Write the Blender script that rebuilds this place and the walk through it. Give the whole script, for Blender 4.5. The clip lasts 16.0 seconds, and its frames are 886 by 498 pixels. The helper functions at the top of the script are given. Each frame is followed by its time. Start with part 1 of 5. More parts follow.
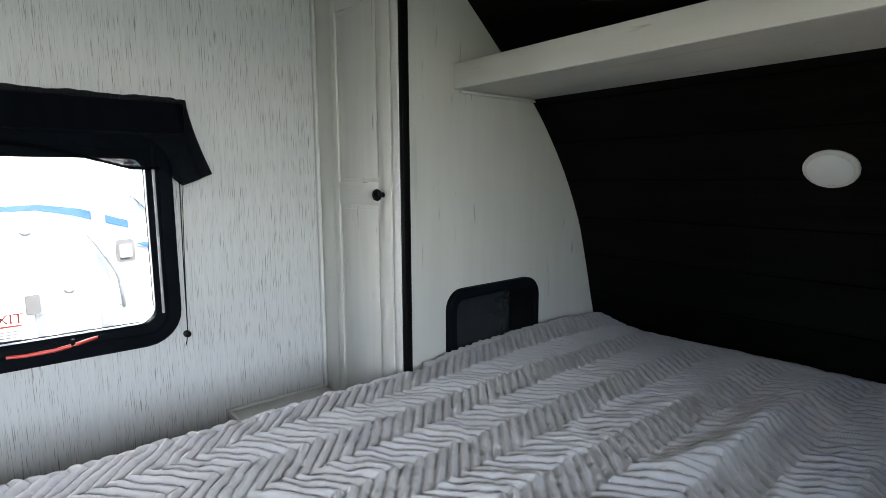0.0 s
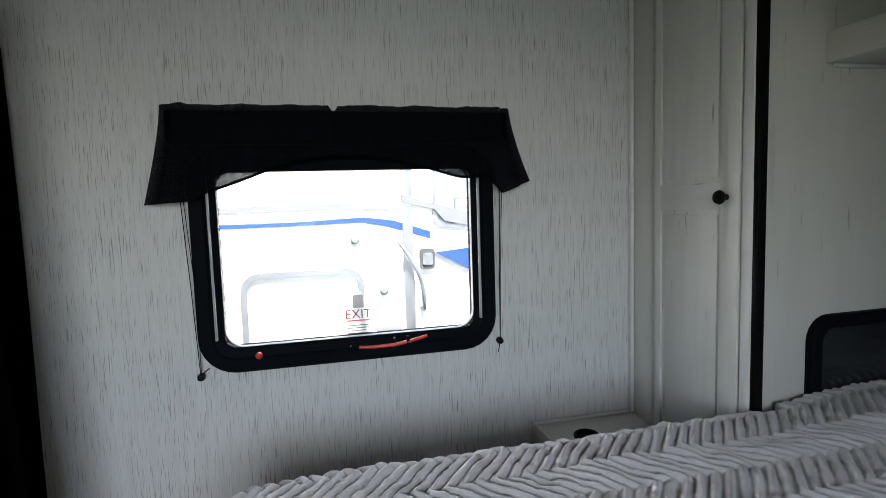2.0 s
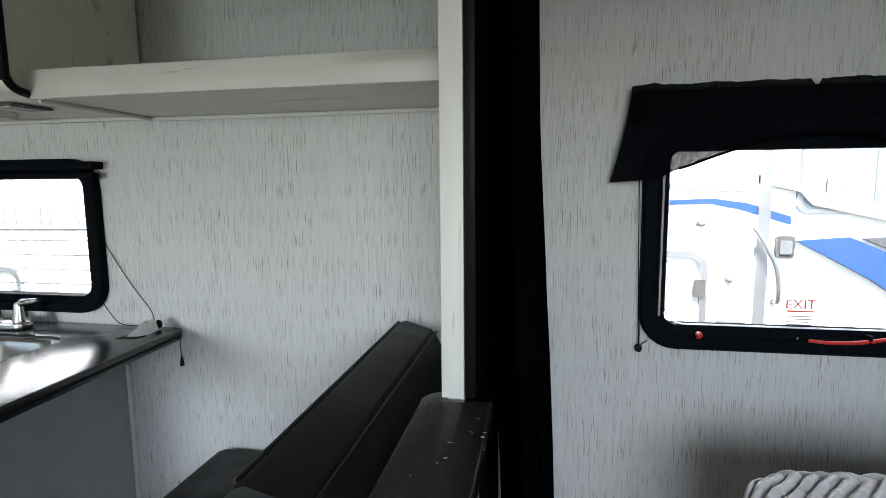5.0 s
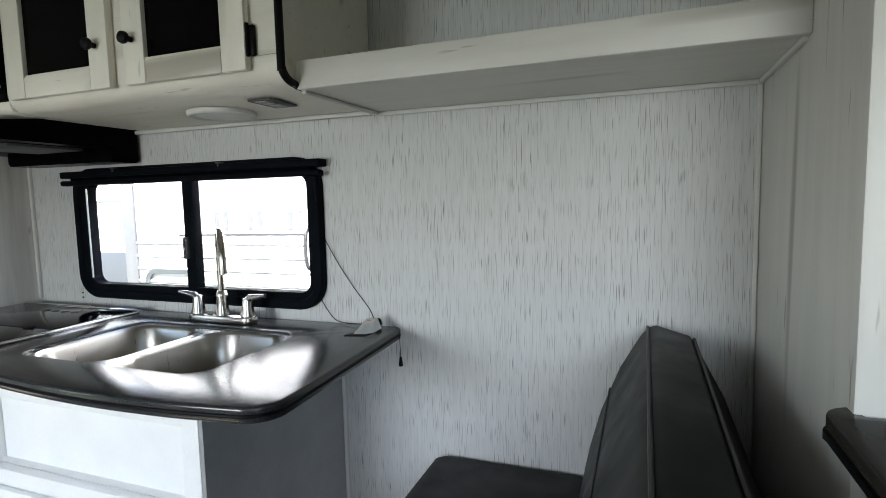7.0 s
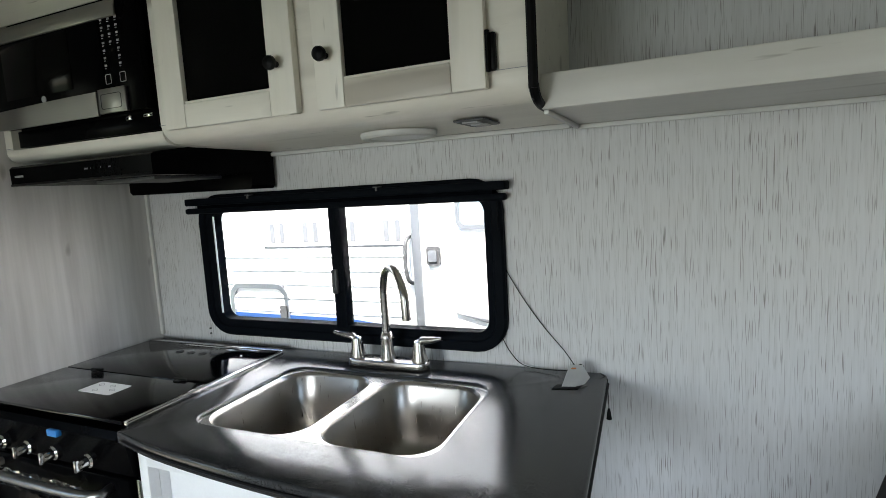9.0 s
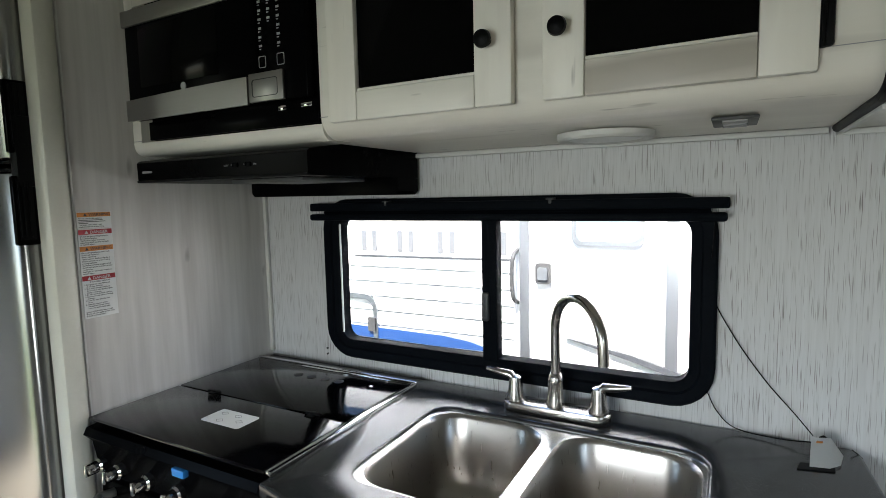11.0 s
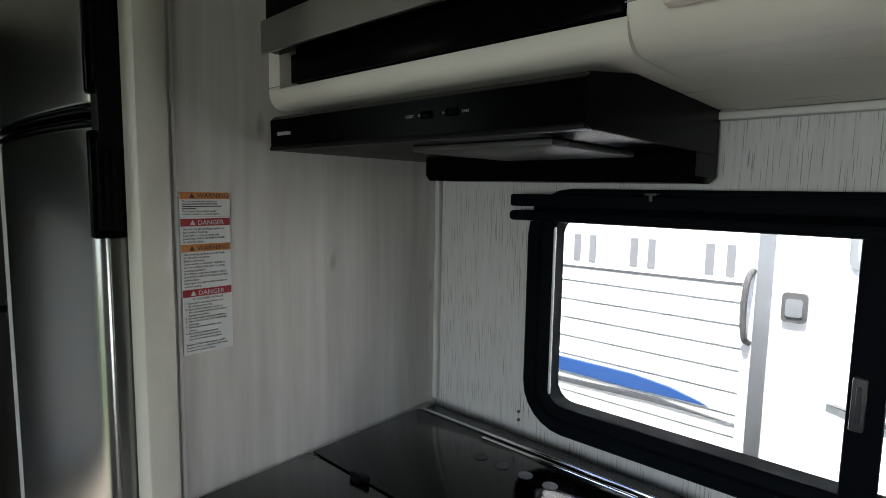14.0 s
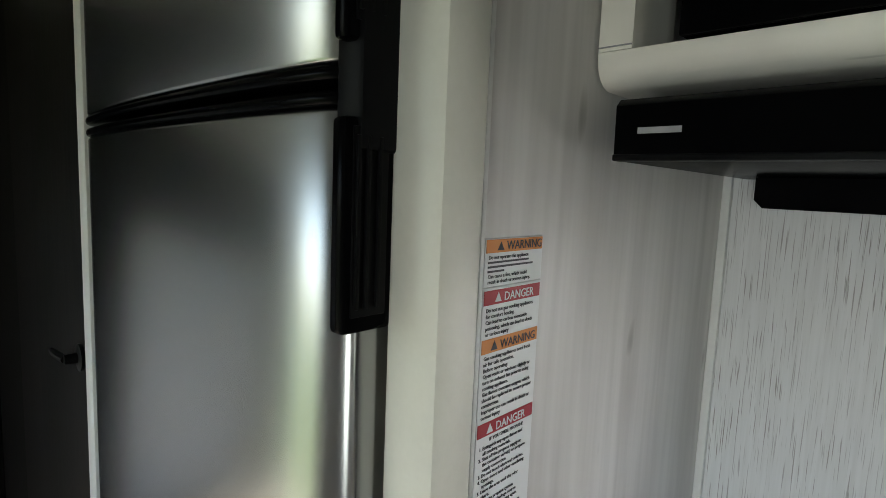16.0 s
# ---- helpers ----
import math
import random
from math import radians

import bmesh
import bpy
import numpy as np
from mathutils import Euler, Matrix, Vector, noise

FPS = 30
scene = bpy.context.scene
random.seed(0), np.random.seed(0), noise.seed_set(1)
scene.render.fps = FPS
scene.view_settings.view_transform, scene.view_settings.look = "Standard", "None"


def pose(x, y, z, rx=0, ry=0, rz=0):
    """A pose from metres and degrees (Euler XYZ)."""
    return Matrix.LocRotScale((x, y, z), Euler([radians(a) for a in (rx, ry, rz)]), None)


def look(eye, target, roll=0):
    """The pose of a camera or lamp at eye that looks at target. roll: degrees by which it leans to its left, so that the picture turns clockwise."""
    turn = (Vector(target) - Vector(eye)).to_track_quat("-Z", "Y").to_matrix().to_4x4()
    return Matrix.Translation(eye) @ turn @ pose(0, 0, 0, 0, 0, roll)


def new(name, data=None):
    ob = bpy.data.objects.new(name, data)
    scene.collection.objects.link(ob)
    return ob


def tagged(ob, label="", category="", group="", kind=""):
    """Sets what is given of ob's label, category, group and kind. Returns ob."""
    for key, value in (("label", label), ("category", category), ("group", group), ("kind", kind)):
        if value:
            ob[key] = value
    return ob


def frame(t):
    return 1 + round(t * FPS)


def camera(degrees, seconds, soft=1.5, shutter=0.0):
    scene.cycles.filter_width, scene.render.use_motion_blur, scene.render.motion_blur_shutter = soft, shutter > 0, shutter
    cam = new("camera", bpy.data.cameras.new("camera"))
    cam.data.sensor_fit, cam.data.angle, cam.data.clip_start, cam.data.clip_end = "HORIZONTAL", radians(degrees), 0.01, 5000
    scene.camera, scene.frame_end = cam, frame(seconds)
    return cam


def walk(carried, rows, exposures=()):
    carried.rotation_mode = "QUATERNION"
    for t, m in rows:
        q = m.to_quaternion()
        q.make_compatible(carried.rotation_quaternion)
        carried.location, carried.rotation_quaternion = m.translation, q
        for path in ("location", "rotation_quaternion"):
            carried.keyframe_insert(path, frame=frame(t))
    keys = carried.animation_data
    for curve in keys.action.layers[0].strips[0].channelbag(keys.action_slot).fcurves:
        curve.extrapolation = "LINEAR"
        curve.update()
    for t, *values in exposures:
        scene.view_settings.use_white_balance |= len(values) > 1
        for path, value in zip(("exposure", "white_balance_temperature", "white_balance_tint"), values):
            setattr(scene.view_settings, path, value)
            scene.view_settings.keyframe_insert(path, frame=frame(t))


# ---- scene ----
cam = camera(79.0, 16.0, soft=0.6)
PATH = [
    (0, pose(-0.799, -1.502, 1.330, 82.52, 0.36, -40.31)),
    (0.5, pose(-0.797, -1.423, 1.315, 83.61, 0.48, -33.57)),
    (1, pose(-0.818, -1.378, 1.303, 84.08, 1.23, -26.97)),
    (1.5, pose(-0.846, -1.365, 1.296, 84.72, 1.02, -20.34)),
    (2, pose(-0.902, -1.337, 1.302, 84.85, 1.85, -14.16)),
    (2.5, pose(-0.912, -1.320, 1.316, 83.66, 1.47, -7.08)),
    (3, pose(-1.021, -1.316, 1.293, 83.66, 1.00, -1.68)),
    (3.5, pose(-1.097, -1.329, 1.319, 82.36, 1.03, 3.56)),
    (4, pose(-1.186, -1.360, 1.340, 82.81, 0.84, 6.42)),
    (4.2, pose(-1.244, -1.381, 1.350, 82.64, 0.73, 6.50)),
    (6.3, pose(-1.563, -1.288, 1.241, 84.80, 1.00, 19.60)),
    (6.5, pose(-1.610, -1.297, 1.250, 85.05, 1.14, 19.99)),
    (7, pose(-1.774, -1.343, 1.265, 84.59, 1.32, 20.49)),
    (7.5, pose(-1.914, -1.327, 1.270, 84.18, 1.81, 21.14)),
    (8, pose(-2.054, -1.310, 1.306, 83.49, 3.76, 22.38)),
    (10.3, pose(-2.467, -1.262, 1.417, 83.25, 2.04, 24.44)),
    (10.5, pose(-2.508, -1.235, 1.400, 83.88, 2.28, 25.33)),
    (11, pose(-2.622, -1.212, 1.398, 84.35, 1.27, 28.27)),
    (11.5, pose(-2.691, -1.166, 1.387, 83.77, 0.94, 32.26)),
    (12, pose(-2.771, -1.077, 1.380, 83.41, -0.39, 35.46)),
    (12.5, pose(-2.851, -0.999, 1.378, 83.04, -0.87, 38.12)),
    (13, pose(-2.932, -0.930, 1.385, 83.60, -0.31, 40.61)),
    (13.5, pose(-3.006, -0.897, 1.380, 83.68, -0.59, 41.31)),
    (14, pose(-3.106, -0.870, 1.385, 83.94, -1.00, 41.94)),
    (14.5, pose(-3.259, -0.892, 1.379, 85.16, -1.20, 42.17)),
    (15, pose(-3.417, -0.888, 1.411, 83.26, -1.79, 43.02)),
    (15.5, pose(-3.534, -0.887, 1.380, 85.35, -2.13, 42.62)),
    (16, pose(-3.653, -0.855, 1.415, 83.51, -2.34, 43.60)),
]
walk(cam, PATH, exposures=[(0.0, 3.35), (0.7, 3.1), (1.5, 2.65), (3.0, 2.55), (4.0, 2.7), (6.5, 2.75), (8.0, 2.55), (10.5, 2.55), (12.0, 2.2), (14.5, 2.0), (15.3, 2.4), (16.0, 2.85)])

# ---------------------------------------------------------------- world, sun, exposure
world = bpy.data.worlds.new("world")
scene.world = world
world.use_nodes = True
_sky = world.node_tree.nodes.new("ShaderNodeTexSky")
_sky.sky_type, _sky.sun_disc = "NISHITA", False
_sky.sun_elevation, _sky.sun_rotation = radians(56), radians(172)
_bg = world.node_tree.nodes["Background"]
_bg.inputs["Strength"].default_value = 0.15
world.node_tree.links.new(_sky.outputs[0], _bg.inputs["Color"])
_sun = bpy.data.lights.new("sun", "SUN")
_sun.energy, _sun.angle, _sun.color = 5.0, radians(0.6), (1.0, 0.96, 0.9)
sun = new("sun", _sun)
sun.matrix_world = look((-2.0 + 1.4 * math.sin(radians(172)), -8, 12), (-2.0, 0, 0))
# sky light through the windows of the entry side
def sky_window(name, x, width, z, height, watts, aim, spread):
    lamp_data = bpy.data.lights.new(name, "AREA")
    lamp_data.shape, lamp_data.size, lamp_data.size_y, lamp_data.energy, lamp_data.color = "RECTANGLE", width, height, watts, (0.92, 0.98, 1.0)
    lamp_data.spread = radians(spread)
    lamp_object = new(name, lamp_data)
    lamp_object.matrix_world = look((x, -2.412, z), aim)


sky_window("window_daylight", -1.10, 0.8, 1.42, 0.6, 1.0, (-0.95, -0.1, 0.35), 88)
sky_window("window_daylight", -3.15, 0.8, 1.15, 0.6, 1.6, (-2.85, -0.2, 0.12), 108)

# ---------------------------------------------------------------- materials
def material(name, color, rough=0.5, metal=0.0, spec=0.5, coat=0.0):
    m = bpy.data.materials.new(name)
    m.use_nodes = True
    b = m.node_tree.nodes["Principled BSDF"]
    b.inputs["Base Color"].default_value = (*color, 1)
    b.inputs["Roughness"].default_value = rough
    b.inputs["Metallic"].default_value = metal
    b.inputs["Specular IOR Level"].default_value = spec
    b.inputs["Coat Weight"].default_value = coat
    return m


def node(m, kind, **inputs):
    n = m.node_tree.nodes.new(kind)
    for key, value in inputs.items():
        n.inputs[key.replace("_", " ")].default_value = value
    return n


def coords(m, scale, source="Object"):
    tc = m.node_tree.nodes.new("ShaderNodeTexCoord")
    mp = m.node_tree.nodes.new("ShaderNodeMapping")
    mp.inputs["Scale"].default_value = scale
    m.node_tree.links.new(tc.outputs[source], mp.inputs["Vector"])
    return mp.outputs["Vector"]


def ramp(m, factor, stops):
    r = m.node_tree.nodes.new("ShaderNodeValToRGB")
    while len(r.color_ramp.elements) < len(stops):
        r.color_ramp.elements.new(0.5)
    for e, (at, c) in zip(r.color_ramp.elements, stops):
        e.position, e.color = at, (*c, 1) if len(c) == 3 else c
    m.node_tree.links.new(factor, r.inputs["Fac"])
    return r.outputs["Color"]


def noise_of(m, scale, size=1.0, detail=3.0, rough=0.55):
    n = node(m, "ShaderNodeTexNoise", Scale=size, Detail=detail, Roughness=rough)
    m.node_tree.links.new(coords(m, scale), n.inputs["Vector"])
    return n.outputs["Fac"]


def mix(m, factor, a, b, blend="MIX"):
    x = m.node_tree.nodes.new("ShaderNodeMix")
    x.data_type, x.blend_type = "RGBA", blend
    if isinstance(factor, float):
        x.inputs[0].default_value = factor
    else:
        m.node_tree.links.new(factor, x.inputs[0])
    for value, slot in ((a, 6), (b, 7)):
        if isinstance(value, tuple):
            x.inputs[slot].default_value = (*value, 1)
        else:
            m.node_tree.links.new(value, x.inputs[slot])
    return x.outputs[2]


def link(m, out, slot):
    m.node_tree.links.new(out, m.node_tree.nodes["Principled BSDF"].inputs[slot])


def bump(m, height, strength=0.2, distance=0.002):
    b = node(m, "ShaderNodeBump", Strength=strength, Distance=distance)
    m.node_tree.links.new(height, b.inputs["Height"])
    link(m, b.outputs["Normal"], "Normal")


def worn(m, color, amount=0.25, scale=(9, 9, 9), fine=(160, 160, 160), rough=None):
    """Two scales of variation on a plain colour, with matching fine relief."""
    big, small = noise_of(m, scale), noise_of(m, fine)
    dark = tuple(c * (1 - amount) for c in color)
    lite = tuple(min(1, c * (1 + amount * 0.5)) for c in color)
    c = mix(m, 0.3, ramp(m, big, [(0.3, dark), (0.7, lite)]), ramp(m, small, [(0.3, dark), (0.7, lite)]))
    link(m, c, "Base Color")
    if rough:
        link(m, ramp(m, big, [(0.3, (rough[0],) * 3), (0.7, (rough[1],) * 3)]), "Roughness")
    bump(m, small, 0.12, 0.001)
    return m


def streaked_paper():
    m = material("streaked_wallpaper", (0.6, 0.6, 0.6), 0.62)
    thin = ramp(m, noise_of(m, (560, 560, 15.0), 1.0, 1.5, 0.45), [(0.60, (0, 0, 0)), (0.67, (1, 1, 1))])
    long = ramp(m, noise_of(m, (460, 460, 7.0), 1.0, 1.0, 0.4), [(0.66, (0, 0, 0)), (0.72, (1, 1, 1))])
    soft = ramp(m, noise_of(m, (150, 150, 5.0), 1.0, 2.0, 0.6), [(0.40, (0, 0, 0)), (0.75, (1, 1, 1))])
    dense = ramp(m, noise_of(m, (7, 7, 4.0), 1.0, 2.0), [(0.33, (0.35, 0.35, 0.35)), (0.58, (1, 1, 1))])
    streak = mix(m, 1.0, mix(m, 1.0, thin, long, "LIGHTEN"), dense, "MULTIPLY")
    ground = mix(m, soft, (0.61, 0.612, 0.615), (0.545, 0.545, 0.545))
    link(m, mix(m, streak, ground, (0.23, 0.22, 0.21)), "Base Color")
    bump(m, noise_of(m, (300, 300, 14)), 0.25, 0.0015)
    return m


def pale_wood(name, base, vein, axis="z"):
    m = material(name, base, 0.45)
    long, wide = 2.2, 26
    s = {"z": (wide, wide, long), "x": (long, wide, wide), "y": (wide, long, wide)}[axis]
    grain = ramp(m, noise_of(m, s, 1.0, 5.0, 0.6), [(0.35, (0, 0, 0)), (0.72, (1, 1, 1))])
    k = tuple(v * 0.5 for v in s)
    knots = ramp(m, noise_of(m, k, 1.0, 1.0), [(0.66, (0, 0, 0)), (0.76, (1, 1, 1))])
    cloud = ramp(m, noise_of(m, (3, 3, 1.5)), [(0.3, tuple(c * 0.88 for c in base)), (0.7, base)])
    c = mix(m, grain, cloud, tuple((b * 0.73 + v * 0.27) for b, v in zip(base, vein)))
    fleck = ramp(m, noise_of(m, tuple(v * (2.6 if v > 5 else 3.2) for v in s), 1.0, 2.0), [(0.69, (0, 0, 0)), (0.78, (0.8, 0.8, 0.8))])
    c = mix(m, fleck, c, tuple(v * 0.6 for v in vein))
    link(m, mix(m, knots, c, vein), "Base Color")
    bump(m, noise_of(m, tuple(v * 6 for v in s)), 0.12, 0.001)
    return m


PAPER = streaked_paper()
PALE = pale_wood("whitewashed_wood", (0.64, 0.635, 0.60), (0.33, 0.31, 0.28))
PALE_X = pale_wood("whitewashed_wood_lengthwise", (0.64, 0.635, 0.60), (0.33, 0.31, 0.28), "x")
PALE_Y = pale_wood("whitewashed_wood_crosswise", (0.64, 0.635, 0.60), (0.33, 0.31, 0.28), "y")

CAB = pale_wood("cream_cabinet_wood", (0.80, 0.775, 0.70), (0.42, 0.39, 0.34))
CAB_X = pale_wood("cream_cabinet_wood_lengthwise", (0.80, 0.775, 0.70), (0.42, 0.39, 0.34), "x")


def weathered_panel():
    """Whitewashed panel board with long soft grey streaks and a few knots."""
    m = material("weathered_white_panel", (0.6, 0.585, 0.565), 0.42)
    wide = ramp(m, noise_of(m, (9, 9, 0.9), 1.0, 4.0, 0.6), [(0.36, (0.49, 0.472, 0.46)), (0.5, (0.61, 0.592, 0.575)), (0.68, (0.68, 0.665, 0.645))])
    fine = ramp(m, noise_of(m, (70, 70, 2.5), 1.0, 4.0), [(0.35, (0.9, 0.9, 0.9)), (0.65, (1, 1, 1))])
    knot = ramp(m, noise_of(m, (30, 30, 9.0), 1.0, 1.0), [(0.74, (0, 0, 0)), (0.86, (0.75, 0.75, 0.75))])
    link(m, mix(m, knot, mix(m, 1.0, wide, fine, "MULTIPLY"), (0.2, 0.185, 0.17)), "Base Color")
    bump(m, noise_of(m, (150, 150, 8)), 0.1, 0.001)
    return m


PANELWOOD = weathered_panel()
CREAM = worn(material("cream_vinyl_trim", (0.66, 0.65, 0.58), 0.4), (0.66, 0.65, 0.58), 0.07)
GREYPANEL = worn(material("grey_laminate", (0.30, 0.305, 0.31), 0.5), (0.30, 0.305, 0.31), 0.15)
WHITE = worn(material("white_laminate", (0.84, 0.845, 0.85), 0.35), (0.84, 0.845, 0.85), 0.06)
TRIMWHITE = worn(material("white_vinyl_trim", (0.62, 0.62, 0.6), 0.45), (0.62, 0.62, 0.6), 0.08)
BLACKTRIM = worn(material("black_vinyl_trim", (0.004, 0.004, 0.0045), 0.45, spec=0.1), (0.004, 0.004, 0.0045), 0.3)
FRAMEBLACK = worn(material("black_window_frame", (0.005, 0.0065, 0.009), 0.5, spec=0.015), (0.005, 0.0065, 0.009), 0.3)
GLOSSBLACK = worn(material("gloss_black_enamel", (0.0015, 0.0015, 0.0018), 0.22, spec=0.02), (0.002, 0.002, 0.0023), 0.3)
COVERGLASS = worn(material("black_cooktop_glass", (0.002, 0.002, 0.0025), 0.06, spec=0.4), (0.002, 0.002, 0.0025), 0.2, rough=(0.05, 0.12))
BLACKCLOTH = worn(material("black_cloth", (0.0025, 0.003, 0.0045), 0.95, spec=0.0), (0.0025, 0.003, 0.0045), 0.4, fine=(700, 700, 700))
VINYL = worn(material("charcoal_vinyl_upholstery", (0.010, 0.0105, 0.010), 0.5, spec=0.18), (0.010, 0.0105, 0.010), 0.3, fine=(420, 420, 420), rough=(0.4, 0.6))
PIPING = material("black_piping", (0.006, 0.006, 0.006), 0.5)
RED = material("red_plastic", (0.55, 0.03, 0.02), 0.35)
BLUE = material("blue_plastic", (0.02, 0.2, 0.55), 0.4)
PAPERWHITE = worn(material("paper_white", (0.75, 0.76, 0.76), 0.6), (0.75, 0.76, 0.76), 0.05)
INK = material("printing_ink", (0.05, 0.05, 0.055), 0.6)
ORANGE = material("orange_label_band", (0.62, 0.23, 0.05), 0.55)
CRIMSON = material("crimson_label_band", (0.36, 0.02, 0.03), 0.55)
PRINTWHITE = material("white_print", (0.7, 0.7, 0.7), 0.6)
GREYPRINT = material("grey_print", (0.35, 0.35, 0.36), 0.5)
LENSWHITE = material("white_lamp_lens", (0.7, 0.71, 0.72), 0.3)
DARKGREY = worn(material("dark_grey_plastic", (0.05, 0.05, 0.052), 0.5), (0.05, 0.05, 0.052), 0.3)


def brushed(name, color, rough, along):
    m = material(name, color, rough, 1.0)
    s = {"x": (3, 260, 260), "z": (260, 260, 3), "r": (300, 300, 300)}[along]
    link(m, ramp(m, noise_of(m, s, 1.0, 4.0), [(0.3, (rough * 0.9,) * 3), (0.7, (min(1, rough * 1.12),) * 3)]), "Roughness")
    link(m, ramp(m, noise_of(m, (2, 2, 2)), [(0.3, tuple(c * 0.9 for c in color)), (0.7, color)]), "Base Color")
    return m


STEEL = material("brushed_stainless_steel", (0.35, 0.35, 0.345), 0.2, 1.0)
link(STEEL, ramp(STEEL, noise_of(STEEL, (5, 5, 3)), [(0.2, (0.25,) * 3), (0.8, (0.27,) * 3)]), "Roughness")
_tan = STEEL.node_tree.nodes.new("ShaderNodeTangent")
_tan.direction_type, _tan.axis = "RADIAL", "Z"
link(STEEL, _tan.outputs[0], "Tangent")
STEEL.node_tree.nodes["Principled BSDF"].inputs["Anisotropic"].default_value = 0.6
STEEL.node_tree.nodes["Principled BSDF"].inputs["Anisotropic Rotation"].default_value = 0.25
STEELX = brushed("brushed_stainless_band", (0.42, 0.41, 0.40), 0.34, "x")
SINKSTEEL = brushed("satin_stainless_sink", (0.50, 0.475, 0.44), 0.30, "z")
RIMSTEEL = brushed("polished_sink_rim", (0.62, 0.61, 0.59), 0.24, "x")
CHROME = material("polished_chrome", (0.75, 0.75, 0.75), 0.1, 1.0)
NICKEL = brushed("brushed_nickel", (0.55, 0.52, 0.49), 0.22, "r")


def stone_laminate():
    m = material("charcoal_laminate", (0.045, 0.047, 0.05), 0.2, spec=0.55)
    speck = noise_of(m, (420, 420, 420), 1.0, 2.0)
    link(m, ramp(m, speck, [(0.4, (0.016, 0.017, 0.018)), (0.62, (0.034, 0.035, 0.037)), (0.75, (0.075, 0.075, 0.08))]), "Base Color")
    link(m, ramp(m, noise_of(m, (6, 6, 6)), [(0.3, (0.20,) * 3), (0.7, (0.215,) * 3)]), "Roughness")
    bump(m, speck, 0.05, 0.0008)
    return m


def dark_plank(name, dark, light, axis="y", rough=0.55):
    m = material(name, dark, rough, spec=0.05 if rough > 0.3 else 0.1)
    s = {"y": (40, 2.5, 40), "z": (40, 40, 2.5), "x": (2.5, 40, 40)}[axis]
    grain = noise_of(m, s, 1.0, 5.0, 0.65)
    info = m.node_tree.nodes.new("ShaderNodeObjectInfo")
    base = ramp(m, grain, [(0.3, dark), (0.7, light)])
    shade = ramp(m, info.outputs["Random"], [(0.0, (0.75, 0.75, 0.75)), (1.0, (1, 1, 1))])
    link(m, mix(m, 1.0, base, shade, "MULTIPLY"), "Base Color")
    bump(m, grain, 0.3, 0.0015)
    return m


def quilt_cloth():
    m = material("grey_quilted_microfibre", (0.40, 0.38, 0.41), 0.8, spec=0.2)
    weave = noise_of(m, (900, 900, 900), 1.0, 2.0)
    big = noise_of(m, (4, 4, 4))
    link(m, mix(m, 0.35, ramp(m, big, [(0.3, (0.40, 0.39, 0.405)), (0.7, (0.50, 0.488, 0.505))]), ramp(m, weave, [(0.3, (0.36, 0.35, 0.37)), (0.7, (0.56, 0.545, 0.565))])), "Base Color")
    m.node_tree.nodes["Principled BSDF"].inputs["Sheen Weight"].default_value = 0.25
    bump(m, noise_of(m, (60, 60, 60)), 0.35, 0.003)
    return m


def thin_cloth():
    """Black curtain cloth that lets a little of the daylight through its weave."""
    m = material("sheer_black_cloth", (0.004, 0.005, 0.007), 0.95, spec=0.0)
    nt = m.node_tree
    t = nt.nodes.new("ShaderNodeBsdfTransparent")
    s = nt.nodes.new("ShaderNodeMixShader")
    w = ramp(m, noise_of(m, (500, 500, 500), 1.0, 2.0), [(0.48, (0.0, 0.0, 0.0)), (0.72, (0.16, 0.16, 0.16))])
    nt.links.new(w, s.inputs[0])
    nt.links.new(nt.nodes["Principled BSDF"].outputs[0], s.inputs[1])
    nt.links.new(t.outputs[0], s.inputs[2])
    nt.links.new(s.outputs[0], nt.nodes["Material Output"].inputs[0])
    return m


def glass(name, tint, rough=0.0):
    m = material(name, tint, rough)
    b = m.node_tree.nodes["Principled BSDF"]
    b.inputs["Transmission Weight"].default_value = 1.0
    b.inputs["IOR"].default_value = 1.05
    return m


LAMINATE = stone_laminate()
NOSEWOOD = dark_plank("dark_stained_plank", (0.002, 0.002, 0.0017), (0.008, 0.0076, 0.0065), "y", 0.6)
DOORWOOD = dark_plank("dark_door_wood", (0.0022, 0.002, 0.0018), (0.008, 0.007, 0.006), "z", 0.5)
CAPWOOD = dark_plank("dark_glossy_ledge_wood", (0.018, 0.016, 0.014), (0.05, 0.045, 0.038), "y", 0.22)
FLOORVINYL = dark_plank("grey_brown_floor_vinyl", (0.22, 0.20, 0.17), (0.38, 0.35, 0.30), "x", 0.4)
QUILT = quilt_cloth()
SHEER = thin_cloth()


def sticker_film(name, color, through_tint):
    """Printed vinyl film on glass, through which daylight glows."""
    m = material(name, color, 0.6)
    nt = m.node_tree
    t = nt.nodes.new("ShaderNodeBsdfTranslucent")
    t.inputs["Color"].default_value = (*color, 1)
    s = nt.nodes.new("ShaderNodeMixShader")
    s.inputs[0].default_value = 0.5
    nt.links.new(nt.nodes["Principled BSDF"].outputs[0], s.inputs[1])
    nt.links.new(t.outputs[0], s.inputs[2])
    c = nt.nodes.new("ShaderNodeBsdfTransparent")
    c.inputs["Color"].default_value = (*through_tint, 1)
    k = nt.nodes.new("ShaderNodeMixShader")
    k.inputs[0].default_value = 0.6
    nt.links.new(s.outputs[0], k.inputs[1])
    nt.links.new(c.outputs[0], k.inputs[2])
    nt.links.new(k.outputs[0], nt.nodes["Material Output"].inputs[0])
    return m


